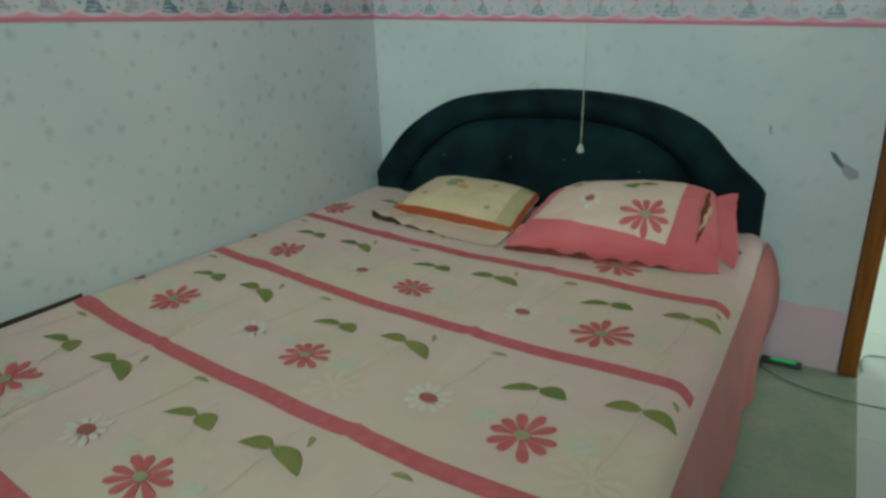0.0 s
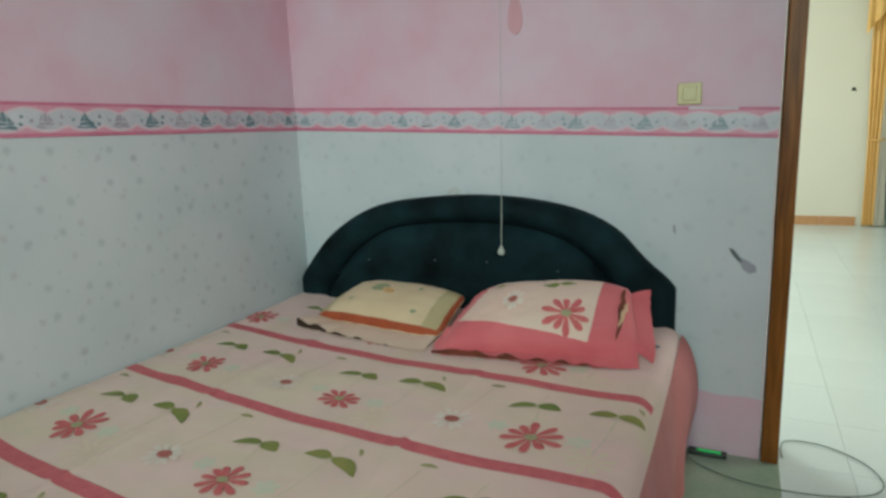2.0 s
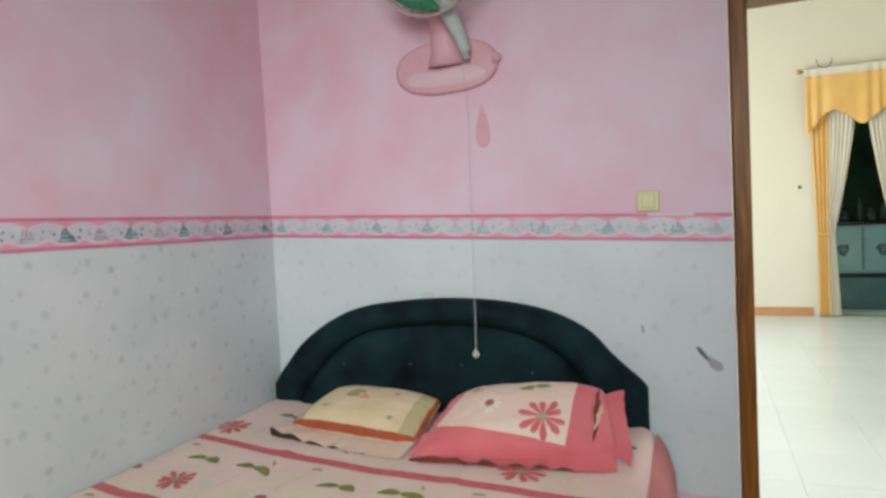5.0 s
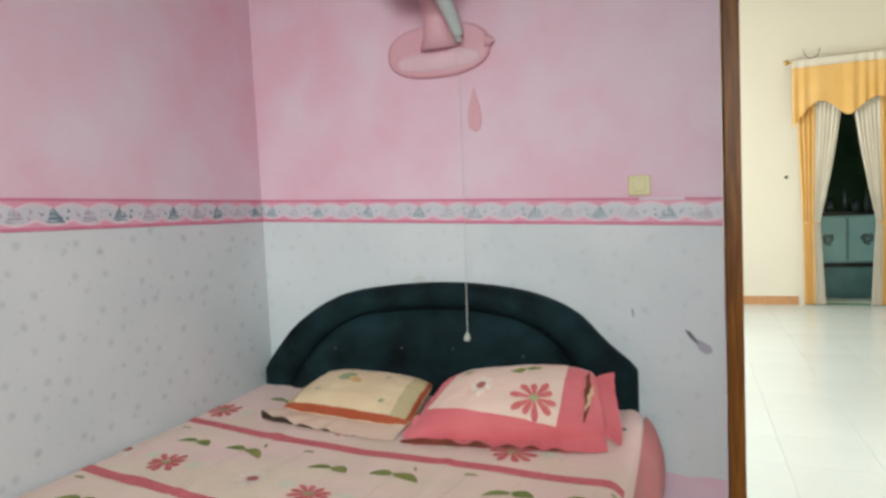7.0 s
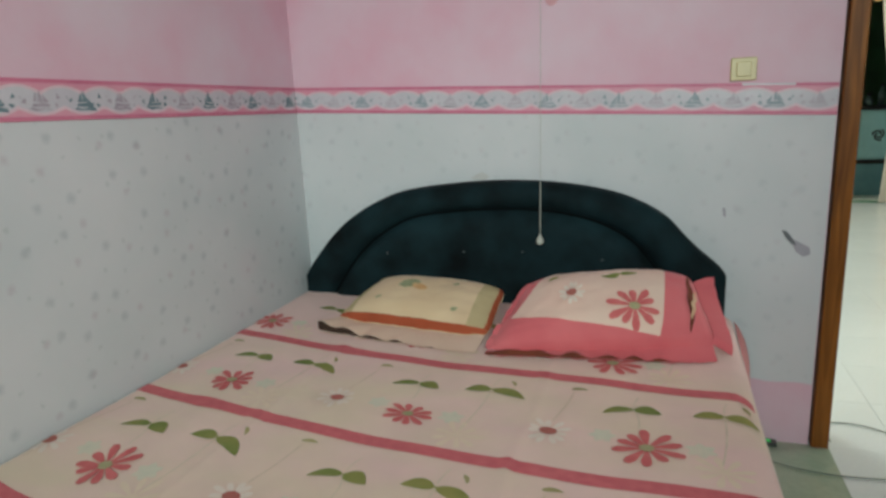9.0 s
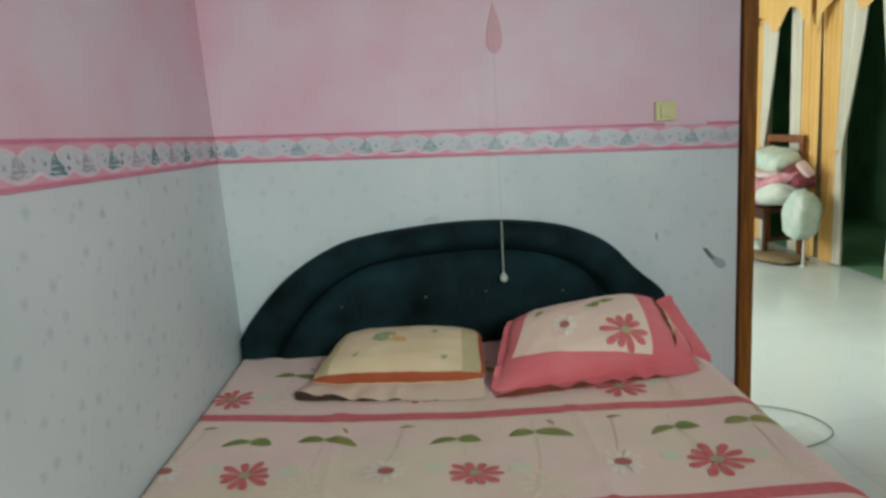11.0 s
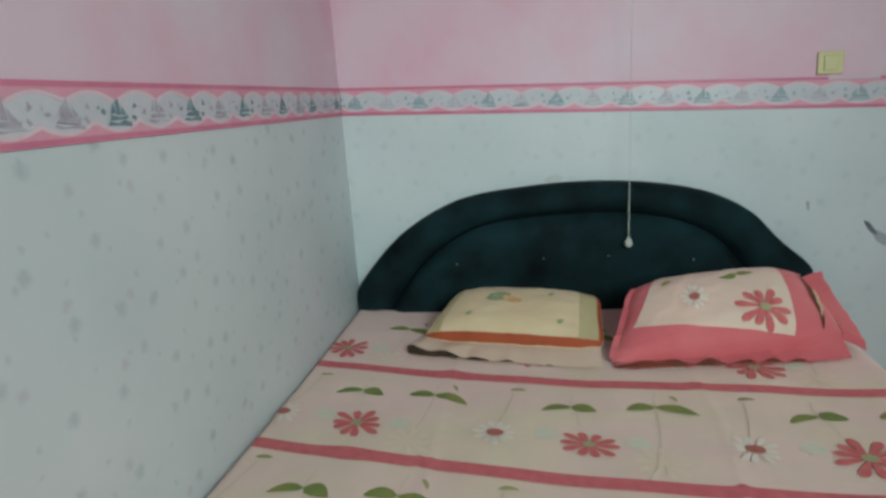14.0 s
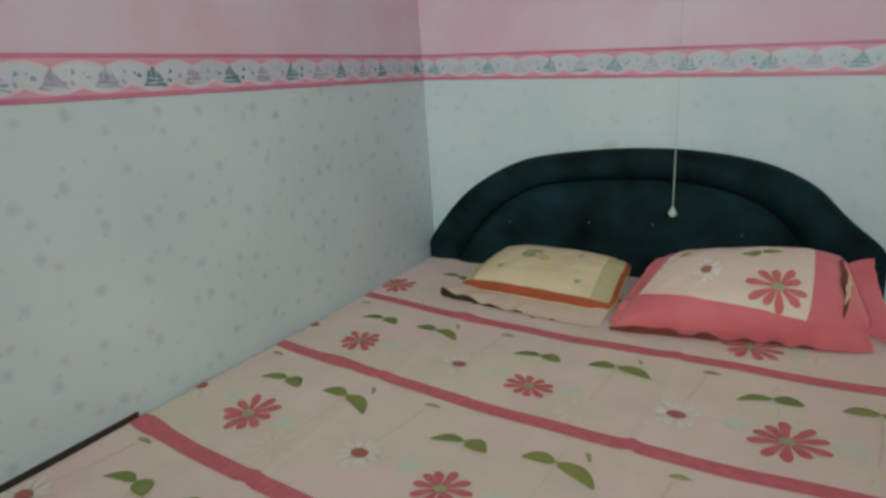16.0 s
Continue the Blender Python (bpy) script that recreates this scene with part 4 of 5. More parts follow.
def flap(a, b):
    """Back layer of the cover standing out past the open end, its upper corner pointed."""
    t = 1.72 * a - 1
    e, i = Vector(PK(0.99, t)), Vector(PK(0.45, t))
    way = (e - i).normalized()
    way.z *= 0.3
    reach = 0.064 * (1 + 0.10 * wob(t * 5, 2)) * (0.85 + 0.35 * max(0.0, t) ** 2)
    low = max(0.0, -t) * b
    p = e + way * reach * b + Vector((0, -0.040 * low, -0.035 * low + (0.012 + 0.008 * max(0.0, t)) * math.sin(b * 1.5) + 0.006 * wob(t * 6, 7) * b))
    p.z = max(p.z, sheet_z(min(max(p.x, BX0 + 0.06), BX1 - 0.06), min(p.y, 2.5)) + 0.008)
    return tuple(p)


v, f = grid_mesh(flap, 30, 8)
m = len(v)
mesh_object("open_flap", v + [(x, y, z - 0.003) for x, y, z in v], f + [[i + m for i in q][::-1] for q in f], M_PILLOW_PINK, pink, "pink flap at the open end", True)
# No hole here: the gap's shade is a dark red patch.
for name, u0, half, v0, v1, lift, material, label in (("cover_slit_shade", 0.850, 0.034, -0.86, 0.70, 0.005, M_GAPSHADE, "dark red patch painted as shade at the open end of the cover"), ("inner_pillow", 0.868, 0.026, -0.62, 0.20, 0.0075, M_INNER, "cream inner pillow showing in the gap")):
    rows_ = []
    for k in range(25):
        s = k / 24
        w = half * math.sin(math.pi * s) ** 0.6
        bend = -0.13 * (s - 0.5) + 0.006 * math.sin(s * 17) + 0.010 * wob(s * 5, 9)
        for j in (-0.55, 0.0, 1.0):
            rows_.append(PK(min(0.985, u0 - bend + j * w * (1 + 0.12 * wob(s * 5, j + 2))), v0 + (v1 - v0) * s, 1.0, lift))
    mesh_object(name, rows_, [(3 * k + j, 3 * k + j + 1, 3 * k + j + 4, 3 * k + j + 3) for k in range(24) for j in (0, 1)], material, pink, label)
flange(PK, 'l', 0.02, M_PILLOW_PINK, pink, "hem")

yel = thing("pillow", (-1.47, 2.3, 0.5), "flat yellow pillow with an orange band and a scalloped peach hem", "pillow", "pillows on the bed")
YP = pillow_map((-1.449, 2.326, 0.563), 0.592, 0.29, 0.066, 19, -8, 0.05, 0.0, 2.5, 0.16, -0.05)
pillow_body(YP, yel, M_YELLOW, M_PEACH)
pillow_face("printed_panel", YP, -0.97, 0.74, -0.86, 0.97, 28, 22, M_YELLOW, yel, 0.002, "pale yellow panel with a faded print")
pillow_face("olive_strip", YP, 0.74, 0.95, -0.87, 0.97, 6, 22, M_OLIVE, yel, 0.0024, "pale olive strip")
pillow_face("orange_band", YP, -0.9996, 0.9996, -1.0, -0.87, 30, 6, M_ORANGE, yel, 0.0034, "rust-orange band")
pillow_face("olive_strip", YP, -0.95, -0.80, -0.87, 0.95, 6, 22, M_OLIVE, yel, 0.0026, "pale olive strip")
pillow_face("side_band", YP, 0.95, 0.9996, -0.87, 0.97, 5, 20, M_ORANGE, yel, 0.003, "rust-orange side band")
yf = lambda lift: (lambda u, v: YP(u / 0.27, v / 0.15, 1.0, lift))
mesh_object("printed_fruit", *blob(yf(0.005), -0.058, 0.030, 0.042, 0.030, 0.2, 18, 0.08), M_FRUIT, yel)
mesh_object("printed_fruit", *blob(yf(0.005), -0.008, 0.012, 0.036, 0.016, -0.35), M_RIPE, yel)
for u, v0 in ((-0.14, -0.075), (0.14, -0.085), (0.105, 0.05)):
    mesh_object("printed_leaf", *leaf_shape(yf(0.005), u, v0, 0.026, 0.015, 1.0), M_FRUIT, yel)
open_hem(YP, 0.104, lambda t: max(0.001, 0.016 * bell(t, -0.82, 0.25) + 0.010 * max(0.0, 0.62 - t) * (1 + 0.5 * math.sin(t * 19 + 2 * wob(t * 3, 1))) + 0.003 * wob(t * 9, 5)), M_PEACH, yel, "scalloped_hem", "peach wavy hem lifting off the sheet", M_MOUTHSHADE)

# ---- things on the wall ----
sw = thing("light_switch", (-0.39, YW, 1.30), "yellowed plastic light switch plate on the pink wall", "light switch")
part("plate", box(-0.432, -0.352, YW - 0.012, YW, 1.302, 1.376, 0.004), M_SWITCH, sw)
part("rocker", box(-0.415, -0.369, YW - 0.018, YW - 0.010, 1.315, 1.363, 0.003), M_SWITCH, sw)


def flat_patch(name, outline, y, material, parent=None, label="", thick=0.002):
    n = len(outline)
    v = [(x, y, z) for x, z in outline] + [(x, y - thick, z) for x, z in outline]
    f = [list(range(n, 2 * n))] + [(k, (k + 1) % n, n + (k + 1) % n, n + k) for k in range(n)]
    return mesh_object(name, v, f, material, parent, label)


scuff = thing("torn_wallpaper", (-0.19, YW, 0.75), "grey torn patch in the wallpaper near the door", "wall damage")
flat_patch("tear", [(-0.243, 0.797), (-0.225, 0.792), (-0.205, 0.765), (-0.180, 0.752), (-0.155, 0.738), (-0.150, 0.715), (-0.172, 0.705), (-0.196, 0.722), (-0.205, 0.744), (-0.226, 0.765)], YW - 0.002, M_SCUFF, scuff)
flat_patch("dark_tear", [(-0.243, 0.797), (-0.228, 0.792), (-0.204, 0.760), (-0.196, 0.745), (-0.212, 0.752), (-0.232, 0.775)], YW - 0.0045, M_SCUFFDARK, scuff)
small = thing("torn_wallpaper", (-0.43, YW, 0.85), "tiny dark nick in the wallpaper", "wall damage")
flat_patch("nick", [(-0.434, 0.872), (-0.426, 0.874), (-0.422, 0.85), (-0.424, 0.838), (-0.431, 0.846)], YW - 0.002, M_SCUFF, small)
stain = thing("wall_stain", (-1.31, YW, 1.0), "brownish smudge on the wallpaper above the headboard", "stain")
flat_patch("smudge", [(-1.345, 0.985), (-1.325, 0.998), (-1.305, 1.008), (-1.285, 1.002), (-1.272, 0.988), (-1.29, 0.975), (-1.33, 0.975)], YW - 0.002, M_STAIN, stain, "", 0.0012)
drop = thing("teardrop_sticker", (-1.026, YW, 1.68), "deep pink teardrop-shaped sticker on the pink wall", "sticker")
out = []
for k in range(28):
    a = math.tau * k / 28
    s = 0.5 - 0.5 * math.cos(a)
    out.append((-1.026 + 0.040 * math.sin(a) * math.sin(a / 2) ** 1.3, 1.772 - 0.178 * s))
flat_patch("teardrop", out, YW, M_FANPINK, drop, "", 0.006)

# wall fan
fan = thing("wall_fan", (-1.18, YW, 1.93), "pink wall-mounted fan with a wire cage and green blades", "fan")


def oval(cx, cz, rx, rz, y0, y1, n=36, pw=2.4):
    bm = bmesh.new()
    rings = []
    for y, s in ((y0, 1.0), (y1 + 0.012, 1.0), (y1 + 0.003, 0.96), (y1, 0.9)):
        rings.append([bm.verts.new((cx + s * rx * math.copysign(abs(math.cos(k * math.tau / n)) ** (2 / pw), math.cos(k * math.tau / n)), y, cz + s * rz * math.copysign(abs(math.sin(k * math.tau / n)) ** (2 / pw), math.sin(k * math.tau / n)))) for k in range(n)])
    for q, s in zip(rings, rings[1:]):
        for k in range(n):
            bm.faces.new((q[k], q[(k + 1) % n], s[(k + 1) % n], s[k]))
    bm.faces.new(rings[-1])
    bm.faces.new(rings[0])
    return bm


part("base_plate", oval(-1.17, 1.935, 0.225, 0.108, YW, 2.622), M_FANPINK, fan, "deep pink oval base", True)
part("base_rim", oval(-1.165, 1.893, 0.185, 0.042, 2.626, 2.614), M_FANROSE, fan, "pale pink lower cover", True)
part("switch_tab", lathe([(0.030, 0.0), (0.022, 0.018), (0.008, 0.034), (0.0, 0.038)], (-0.962, 2.634, 1.945), (1, 0, -0.05), 12), M_FANPINK, fan, "", True)
part("neck", tube([(-1.155, 2.632, 1.94), (-1.155, 2.622, 2.00), (-1.158, 2.60, 2.10), (-1.158, 2.52, 2.22)], [0.085, 0.066, 0.055, 0.05], 14), M_FANPINK, fan, "", True)
FC = Vector((-1.125, 2.36, 2.285))
ax = Vector((-0.10, -0.93, -0.34)).normalized()
arm = tube(smooth_path([(-1.085, 2.40, 2.17), (-1.078, 2.46, 2.10), (-1.062, 2.53, 2.02), (-1.052, 2.565, 1.965)], 5), [0.038 - 0.0012 * i for i in range(16)], 10)
part("tilt_arm", arm, M_FANGREY, fan, "grey-green plastic tilt arm", True)
part("arm_end", lathe([(0.0, 0.0), (0.018, 0.001), (0.018, 0.006), (0.0, 0.008)], (-1.053, 2.566, 1.955), (-0.3, -0.5, -0.6), 12), M_FANGREY, fan)
part("motor", lathe([(0.0, -0.16), (0.06, -0.155), (0.085, -0.11), (0.085, -0.03), (0.05, 0.0)], FC, ax, 24), M_TAUPE, fan, "", True)
part("hub", lathe([(0.03, 0.015), (0.062, 0.02), (0.06, 0.055), (0.035, 0.075), (0.0, 0.08)], FC - Vector((0.03, 0, 0.0)), ax, 20), M_TAUPE, fan, "taupe plastic hub", True)
side_v = ax.cross(Vector((0, 0, 1))).normalized()
up_v = side_v.cross(ax)
ring_at = lambda r, h, a: FC + ax * h + r * (math.cos(a) * side_v + math.sin(a) * up_v)
for r, h, w in ((0.212, 0.03, 0.0075), (0.15, 0.088, 0.003), (0.075, 0.10, 0.004), (0.20, -0.055, 0.003)):
    part("cage_ring", tube([ring_at(r, h, math.tau * k / 48) for k in range(49)], w, 6), M_WIRE if w < 0.006 else M_TAUPE, fan, "", True)
for k in range(36):
    a = math.tau * k / 36
    part("cage_wire", tube([ring_at(0.075, 0.10, a), ring_at(0.15, 0.088, a), ring_at(0.195, 0.06, a), ring_at(0.212, 0.03, a), ring_at(0.205, -0.03, a), ring_at(0.15, -0.09, a), ring_at(0.09, -0.10, a)], 0.0016, 5), M_WIRE, fan, "", True)
for k in range(3):
    a0 = math.tau * k / 3 - 1.2
    def blade(u, w, a0=a0):
        a = a0 + (u - 0.5) * 1.35 * (0.6 + 0.4 * w)
        return tuple(ring_at(0.06 + 0.135 * w, 0.02 + 0.035 * (u - 0.5), a))
    v, f = grid_mesh(blade, 8, 6)
    m = len(v)
    v2 = [tuple(Vector(p) - ax * 0.003) for p in v]
    mesh_object("blade", v + v2, f + [[i + m for i in q][::-1] for q in f], M_FANGREEN, fan, "green plastic blade", True)
cord = thing("pull_cord", (-1.05, 2.53, 0.76), "white pull cord with a round knob hanging from the fan", "pull cord")
part("cord", tube(smooth_path([(-1.075, 2.50, 2.03), (-1.045, 2.525, 1.80), (-1.047, 2.528, 1.4), (-1.051, 2.522, 0.99), (-1.054, 2.518, 0.785)], 5), 0.0010, 6), M_CORD, cord)
part("cord_sleeve", tube(smooth_path([(-1.051, 2.522, 0.985), (-1.054, 2.518, 0.785)], 4), 0.0019, 8), M_CORD, cord)
part("knob", lathe([(0.003, 0.028), (0.006, 0.022), (0.012, 0.012), (0.015, 0.003), (0.013, -0.006), (0.006, -0.011), (0.0, -0.012)], (-1.054, 2.516, 0.765), (0, 0, 1), 14), M_CORD, cord, "", True)

# floor things
ext = thing("power_strip", (-0.27, 2.615, 0), "black power strip with a glowing green light on the floor", "power strip")
part("case", box(-0.35, -0.215, 2.602, 2.638, 0.0, 0.015, 0.003), M_STRIP, ext)
gm, _, _, _, gb = shader("green_indicator")
gb.inputs["Base Color"].default_value = (0.05, 0.5, 0.12, 1)
gb.inputs["Emission Color"].default_value, gb.inputs["Emission Strength"].default_value = (0.05, 0.9, 0.2, 1), 0.3
part("indicator", box(-0.318, -0.235, 2.612, 2.626, 0.0145, 0.018, 0.001), gm, ext, "green glowing indicator")
part("socket", box(-0.346, -0.33, 2.606, 2.634, 0.0145, 0.018, 0.001), M_STRIP, ext)
cable = thing("power_cable", (0, 2.5, 0), "thin black cable looping over the floor", "cable")
part("cable", tube(smooth_path([(-0.355, 2.60, 0.012), (-0.33, 2.545, 0.006), (-0.21, 2.474, 0.006), (-0.06, 2.450, 0.006), (0.107, 2.468, 0.006), (0.235, 2.53, 0.006), (0.275, 2.62, 0.006), (0.235, 2.74, 0.006), (0.12, 2.83, 0.006), (0.0, 2.83, 0.006), (-0.03, 2.76, 0.006), (-0.028, 2.68, 0.006)], 8), 0.0023, 8), M_CABLE, cable, "", True)


# ---- living room: curtains ----
def drape(to_w, s_top, s_mid, s_bot, z_top, z_mid, z_bot, folds, amp, tie=0.55):
    """A hanging cloth between two edges given at the top, the tie and the floor; to_w(s, out, z) places it."""
    def edge(i, t):
        z = z_top + (z_bot - z_top) * t
        if z > z_mid:
            k = (z_top - z) / (z_top - z_mid)
            k = k ** 1.5
            return s_top[i] + (s_mid[i] - s_top[i]) * k, z
        k = (z_mid - z) / (z_mid - z_bot)
        return s_mid[i] + (s_bot[i] - s_mid[i]) * k ** 0.8, z

    def fn(a, t, back=0.0):
        s0, z = edge(0, t)
        s1, _ = edge(1, t)
        w = a * folds * math.tau
        o = amp * (math.sin(w + 0.5 * wob(t * 3, a * 2)) + 0.35 * math.sin(2.3 * w + 1 + t))
        return to_w(s0 + (s1 - s0) * a, 0.045 + o + back, z + 0.008 * math.sin(w) * (t > 0.98))
    v, f = grid_mesh(fn, folds * 8, 26)
    m = len(v)
    v2, _ = grid_mesh(lambda a, t: fn(a, t, -0.004), folds * 8, 26)
    return v + v2, f + [[i + m for i in q][::-1] for q in f]


def curtain_set(to_w, c, half, z_rod, base, tied_low, tied_high, ext=0.0):
    """Rod, scalloped valance, yellow outer drapes and pale inner drapes over a doorway centred on c."""
    th = thing("curtain", base, "yellow and cream tied-back curtains with a scalloped valance over a doorway", "curtain", "curtained doorways")
    rod = part("rod", tube([to_w(c - half - 0.09, 0.085, z_rod), to_w(c + half + 0.04, 0.085, z_rod)], 0.016, 10), M_GOLD, th, "brass curtain rod", True)
    for e in (-1, 1):
        part("finial", lathe([(0.0, -0.03), (0.02, -0.02), (0.03, 0.0), (0.02, 0.02), (0.0, 0.03)], to_w(c + e * (half + (0.10 if e < 0 else 0.05)), 0.085, z_rod), (0, 0, 1), 12), M_GOLD, th, "", True)
        part("bracket", tube([to_w(c + e * (half + 0.03), 0.0, z_rod), to_w(c + e * (half + 0.03), 0.085, z_rod)], 0.008, 6), M_GOLD, th)

    def val(lo_off, hi, mtl, name, amp, out):
        def fn(a, t):
            s = c + (2 * a - 1) * (half + 0.05)
            lo = z_rod - 0.62 + lo_off
            lo += 0.0 if name == "header" else (0.17 * (0.5 - 0.5 * math.cos(a * math.pi * 4)) ** 0.75 - 0.10 * (abs(2 * a - 1) ** 6))
            lo = z_rod - 0.09 if name == "header" else lo
            z = hi + (lo - hi) * t
            return to_w(s, out + amp * math.sin(a * 46 + 4 * math.sin(a * 9)) * (0.4 + 0.6 * t), z)
        v, f = grid_mesh(fn, 90, 8)
        m = len(v)
        v2, _ = grid_mesh(lambda a, t: tuple(Vector(fn(a, t)) - (Vector(to_w(0, 0.004, 0)) - Vector(to_w(0, 0, 0)))), 90, 8)
        mesh_object(name, v + v2, f + [[i + m for i in q][::-1] for q in f], mtl, th, "", True)
    val(0.0, z_rod - 0.075, M_CURT_Y, "valance", 0.014, 0.125)
    val(0.0, z_rod + 0.01, M_CURT_W, "header", 0.008, 0.110)
    zt = z_rod - 0.05
    for e, tied in ((-1, tied_low), (1, tied_high)):
        k = lambda d: c + e * d
        if tied:
            part_y = drape(to_w, (k(half + ext), k(half - 0.21)), (k(half - 0.05 + ext), k(half - 0.17)), (k(half - 0.06 + ext), k(half - 0.18)), zt, 0.92, 0.012, 4, 0.014)
            part_w = drape(to_w, (k(half - 0.19), k(0.02)), (k(half - 0.16), k(half - 0.22)), (k(half - 0.17), k(half - 0.27)), zt, 0.92, 0.012, 6, 0.011)
            part("tie_band", tube([to_w(k(half - 0.05), 0.045, 0.93), to_w(k(half - 0.10), 0.062, 0.92), to_w(k(half - 0.15), 0.064, 0.915), to_w(k(half - 0.20), 0.05, 0.92)], 0.011, 8), M_CURT_Y, th, "yellow tie band", True)
        else:
            part_y = drape(to_w, (k(half + ext), k(half - 0.20)), (k(half + ext), k(half - 0.20)), (k(half + ext), k(half - 0.20)), zt, 0.92, 0.012, 4, 0.014)
            part_w = drape(to_w, (k(half - 0.19), k(half - 0.36)), (k(half - 0.19), k(half - 0.34)), (k(half - 0.19), k(half - 0.33)), zt, 0.92, 0.012, 5, 0.011)
        mesh_object("yellow_drape", *part_y, M_CURT_Y, th, "golden yellow outer drape", True)
        mesh_object("pale_drape", *part_w, M_CURT_W, th, "cream inner drape", True)
    return th


curtain_set(lambda s, o, z: (s, YF - o, z), 1.40, 0.485, 2.70, (1.40, YF, 0), True, True)
curtain_set(lambda s, o, z: (XR - o, s, z), 4.83, 0.515, 2.56, (XR, 4.83, 0), True, True, 0.07)
curtain_set(lambda s, o, z: (XR - o, s, z), 6.00, 0.497, 2.56, (XR, 6.00, 0), False, True, 0.07)

# wall mark beside the far curtain
plate = thing("wall_hook", (0.81, YF, 1.45), "small dark hook on the cream wall", "hook")
part("hook", box(0.795, 0.825, YF - 0.02, YF, 1.43, 1.465, 0.004), M_STRIP, plate)

# cabinet in the dark room
cab = thing("cabinet", (1.5, YF + 1.0, 0), "teal-fronted cabinet with a dark top in the unlit room", "cabinet")
part("body", box(0.7, 2.3, YF + 0.52, YF + 0.97, 0.42, 0.98, 0.01), M_CABTEAL, cab)
part("top", box(0.68, 2.32, YF + 0.50, YF + 0.99, 0.98, 1.02, 0.005), M_CABBLACK, cab)
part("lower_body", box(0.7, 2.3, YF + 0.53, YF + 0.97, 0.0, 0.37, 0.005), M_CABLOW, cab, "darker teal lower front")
part("shadow_gap", box(0.71, 2.29, YF + 0.515, YF + 0.97, 0.37, 0.42, 0.003), M_CABBLACK, cab, "black strip between the fronts")
for i in range(4):
    d = part("door_panel", box(0.72 + i * 0.395, 1.10 + i * 0.395, YF + 0.50, YF + 0.522, 0.45, 0.96, 0.004), M_CABTEAL, cab)
    x0 = 0.91 + i * 0.395
    for q in (0.0, 2.1, 4.2):
        part("ornament", tube([(x0 + 0.055 * math.cos(q + s * 0.45) * (0.3 + 0.12 * s), YF + 0.497, 0.70 + 0.06 * math.sin(q + s * 0.45) * (0.3 + 0.12 * s)) for s in range(8)], 0.010, 6), M_CABBLACK, d)
    part("seam_strip", box(x0 + 0.185, x0 + 0.21, YF + 0.494, YF + 0.499, 0.46, 0.95, 0.001), M_CABSEAM, d)

for i, (x, h, r) in enumerate(((1.25, 0.20, 0.035), (1.36, 0.14, 0.045), (1.52, 0.26, 0.03), (1.63, 0.12, 0.05), (1.75, 0.22, 0.035))):
    jar = thing("bottle", (x, YF + 0.72, 1.02), "dim glass bottle or jar on the dark cabinet", "bottle", "bottles on the cabinet")
    part("glass_body", lathe([(0.0, 0.0), (r, 0.002), (r, h * 0.6), (r * 0.45, h * 0.75), (r * 0.42, h)], (x, YF + 0.72, 1.02), (0, 0, 1), 14), M_DIMGLASS, jar, "", True)
    part("cap", lathe([(r * 0.5, 0.0), (r * 0.5, 0.025), (0.0, 0.027)], (x, YF + 0.72, 1.02 + h), (0, 0, 1), 12), M_CABBLACK, jar, "", True)
mat_ob = thing("door_mat", (1.6, YF + 0.3, 0), "pale green floor mat lying inside the dark doorway", "mat")
part("weave", box(1.15, 2.1, YF + 0.14, YF + 0.46, 0.0, 0.012, 0.004), M_MINT, mat_ob)
twig = thing("rod_ornament", (1.06, YF - 0.085, 2.71), "small dark antler-shaped ornament on the curtain rod", "ornament")
for e in (-1, 1):
    part("prong", tube(smooth_path([(1.06, YF - 0.085, 2.716), (1.06 + e * 0.03, YF - 0.085, 2.725), (1.06 + e * 0.065, YF - 0.085, 2.76), (1.06 + e * 0.075, YF - 0.085, 2.82)], 4), 0.0035, 6), M_CABBLACK, twig, "", True)

# chair with cushions
chair = thing("chair", (1.74, 5.83, 0), "dark wooden chair heaped with cushions and laundry", "chair")
for ly in (5.57, 6.09):
    part("leg", box(1.56, 1.595, ly - 0.02, ly + 0.02, 0, 0.40, 0.004), M_CHAIRDARK, chair)
    part("back_post", box(1.865, 1.90, ly - 0.02, ly + 0.02, 0, 1.0, 0.004), M_CHAIRWOOD, chair)
part("seat", box(1.54, 1.905, 5.54, 6.12, 0.40, 0.44, 0.008), M_CHAIRDARK, chair)
part("seat_apron", box(1.555, 1.575, 5.56, 6.10, 0.34, 0.40, 0.004), M_CHAIRDARK, chair)
part("top_rail", box(1.86, 1.90, 5.53, 6.12, 0.98, 1.045, 0.012), M_CHAIRWOOD, chair, "orange-brown polished top rail")
part("mid_rail", box(1.868, 1.895, 5.55, 6.11, 0.70, 0.76, 0.006), M_CHAIRWOOD, chair)
part("stretcher", box(1.58, 1.88, 5.56, 5.58, 0.15, 0.18, 0.003), M_CHAIRDARK, chair)


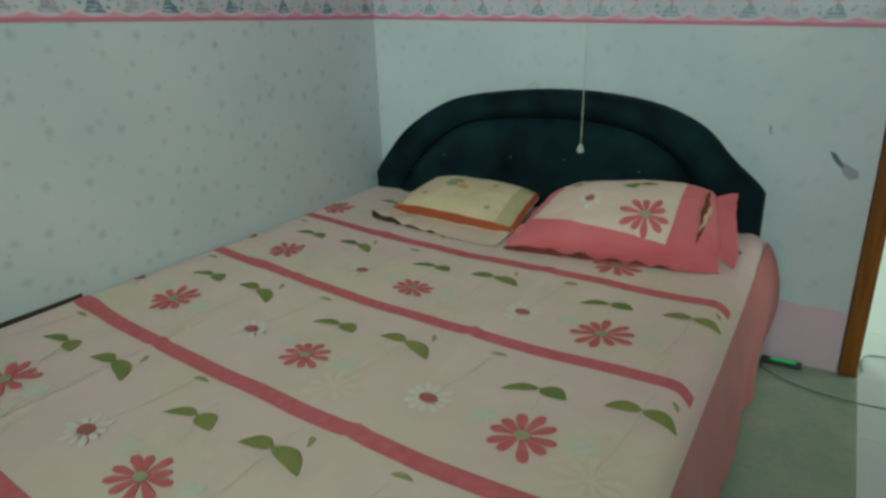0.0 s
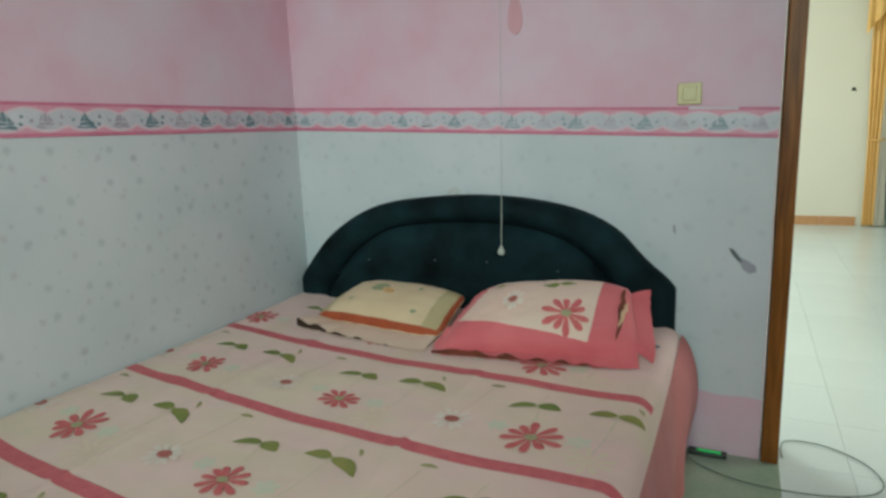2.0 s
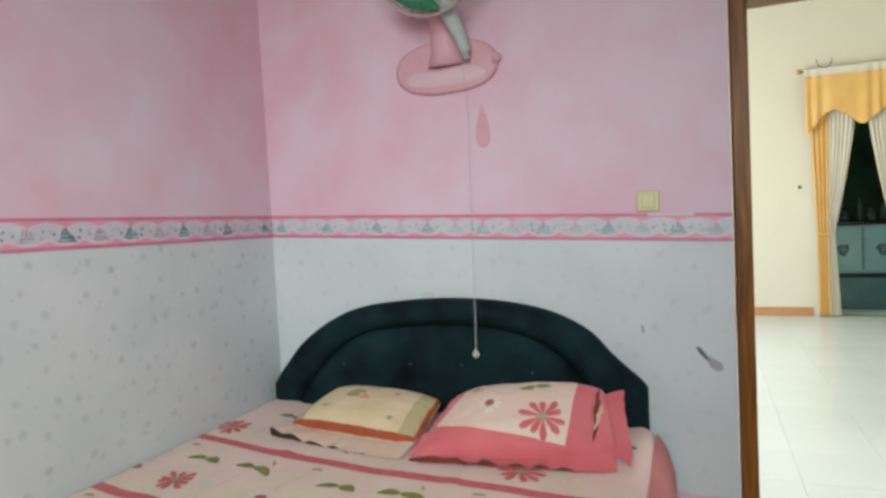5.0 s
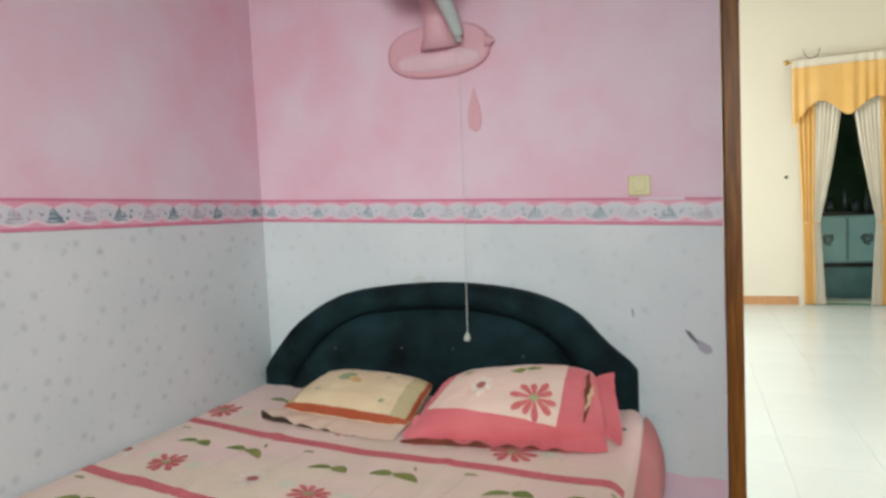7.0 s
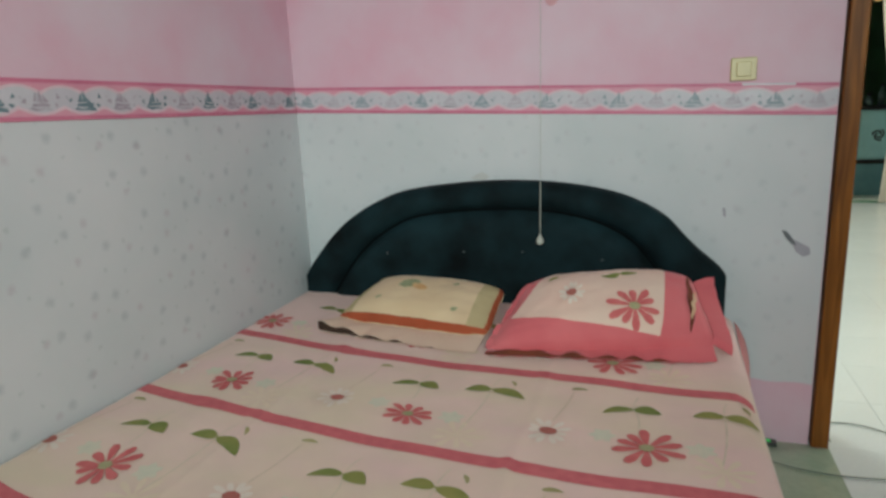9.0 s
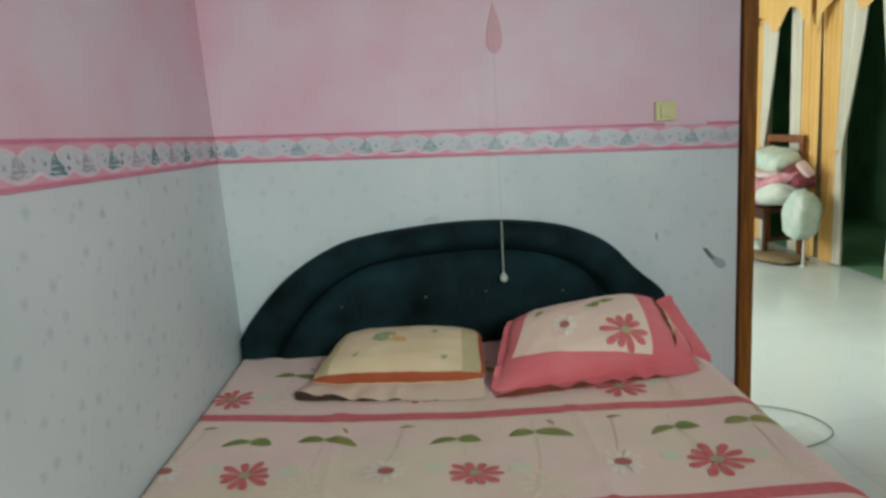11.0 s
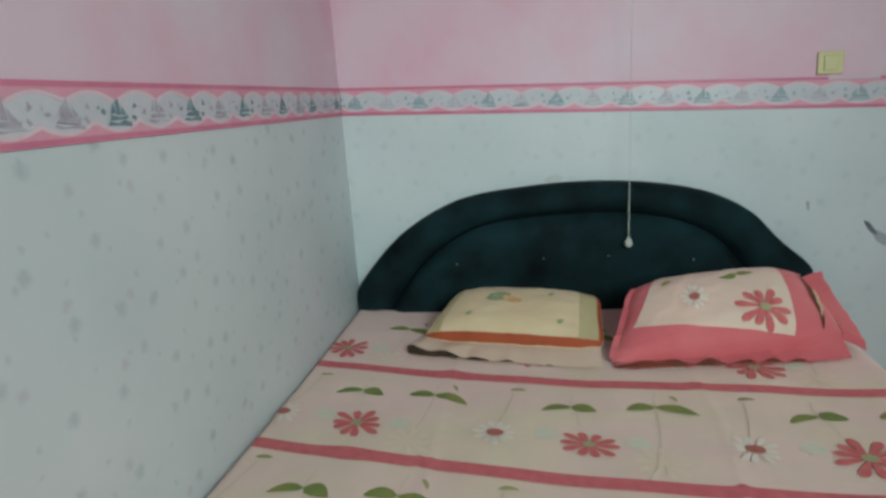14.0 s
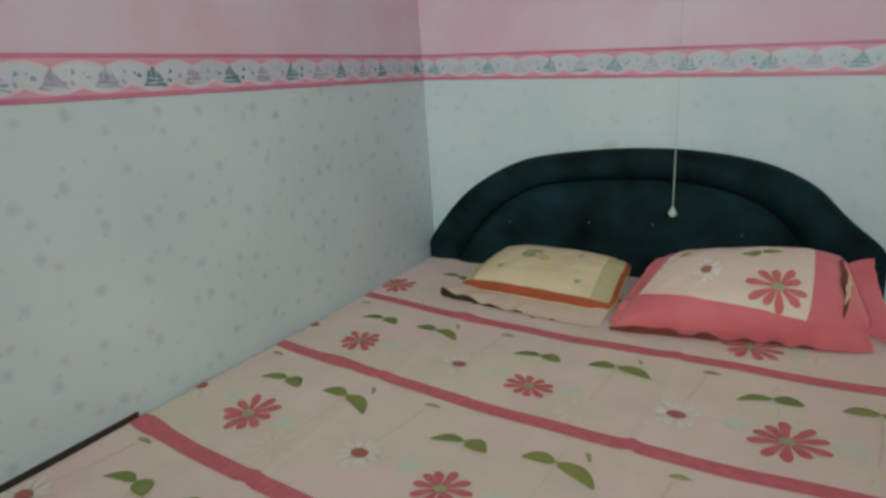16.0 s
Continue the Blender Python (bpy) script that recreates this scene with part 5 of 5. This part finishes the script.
def cushion(name, at, sx, sy, sz, rot, material, label, category="cushion", crumple=1.0):
    """A stuffed or crumpled cloth body: a rounded block with pinched corners and folds."""
    th = thing(name, at, label, category)
    turn = Euler([radians(a) for a in rot]).to_matrix()

    def fn(a, b):
        th_, ph = (a * math.tau), (b - 0.5) * math.pi
        c, s = math.cos(ph), math.sin(ph)
        cx, cy = math.cos(th_), math.sin(th_)
        p = Vector((sx * math.copysign(abs(cx) ** 0.55, cx) * c ** 0.5, sy * math.copysign(abs(cy) ** 0.55, cy) * c ** 0.5, sz * s))
        p *= 1 + 0.10 * wob(p.x * 9, p.y * 9, p.z * 9 + at[2] * 5) + 0.06 * crumple * wob(p.x * 24, p.y * 24, p.z * 24) + 0.05 * (crumple - 1) * math.sin(p.y * 60 + 20 * p.x + 3 * wob(p.x * 12, p.y * 12))
        return tuple(Vector(at) + turn @ p)
    v, f = grid_mesh(fn, 40, 18)
    mesh_object("cover", v, f, material, th, "", True)
    return th


cushion("cushion", (1.73, 5.73, 0.845), 0.14, 0.25, 0.085, (6, -14, 0), M_MINT, "plump mint-green cushion lying on the heap")
cushion("folded_cloth", (1.72, 5.74, 0.725), 0.14, 0.22, 0.035, (-4, -8, 6), M_PINKPALE, "pale pink folded cloth under the mint cushion", "cloth", 1.8)
cushion("folded_cloth", (1.70, 5.53, 0.69), 0.14, 0.20, 0.045, (-14, -8, 6), M_PINKCLOTH, "crumpled pink cloth on the chair", "cloth", 2.6)
cushion("folded_cloth", (1.74, 5.36, 0.72), 0.09, 0.13, 0.05, (30, -10, 0), M_WINE, "crumpled wine-red cloth on the chair", "cloth", 2.4)
cushion("folded_cloth", (1.75, 5.30, 0.79), 0.05, 0.09, 0.022, (36, -10, 0), M_PINKPALE, "pale pink corner of cloth sticking up from the heap", "cloth", 2.0)
cushion("folded_cloth", (1.68, 5.86, 0.55), 0.14, 0.19, 0.11, (0, 0, 0), M_PINKCLOTH, "pink towel folded on the chair seat", "cloth", 2.2)
cushion("cushion", (1.64, 5.50, 0.565), 0.13, 0.20, 0.085, (-14, 10, 0), M_WHITECLOTH, "white cushion slipping off the chair seat")
cushion("cushion", (1.68, 5.22, 0.42), 0.11, 0.145, 0.20, (12, 0, 0), M_MINT, "mint and white cushion hanging over the chair edge")
cushion("cloth_bundle", (1.60, 5.86, 0.06), 0.10, 0.20, 0.06, (0, 0, 15), M_WHITECLOTH, "white bundle on the floor under the chair", "bundle", 2.0)
cushion("rolled_mat", (1.60, 5.48, 0.035), 0.16, 0.26, 0.03, (0, 0, 20), M_TANCLOTH, "brown folded mat on the floor by the chair", "mat", 1.6)
stand = thing("floor_pole", (1.70, 5.20, 0), "thin white pole standing beside the chair", "pole")
part("pole", tube([(1.70, 5.20, 0.012), (1.70, 5.20, 0.26)], 0.011, 8), M_WHITECLOTH, stand)
part("foot", lathe([(0.0, 0.0), (0.035, 0.001), (0.032, 0.010), (0.0, 0.013)], (1.70, 5.20, 0.0), (0, 0, 1), 14), M_WHITECLOTH, stand)

# ---- floor tiles, last ----
tile_mesh = {}


def tile(x0, x1, y0, y1, parent):
    key = (round(x1 - x0, 3), round(y1 - y0, 3))
    if key not in tile_mesh:
        g = 0.0005
        ob = part("tile", box(g, x1 - x0 - g, g, y1 - y0 - g, -0.004, 0.0005, 0.0005), M_TILE, parent)
        tile_mesh[key] = ob.data
    else:
        ob = new("tile", tile_mesh[key])
        ob.parent = parent
    ob.location = (x0, y0, 0)


xs = [-0.042, 0.19, 0.59, 0.99, 1.39, 1.79, XR]
for x0, x1 in zip(xs, xs[1:]):
    y = YW
    while y < YF - 0.05:
        tile(x0, x1, y, min(y + 0.4, YF), living_floor)
        y += 0.4
xs = [XL, -1.80, -1.40, -1.0, -0.6, -0.2, -0.042]
for x0, x1 in zip(xs, xs[1:]):
    y = YW + 0.4
    while y < YF - 0.05:
        tile(x0, x1, y, min(y + 0.4, YF), living_floor)
        y += 0.4
xs = [-0.042, 0.19, 0.59, 0.99, 1.39]
for x0, x1 in zip(xs, xs[1:]):
    y = YW - 0.4
    while y > -1.3:
        tile(x0, x1, y, y + 0.4, entry_floor)
        y -= 0.4
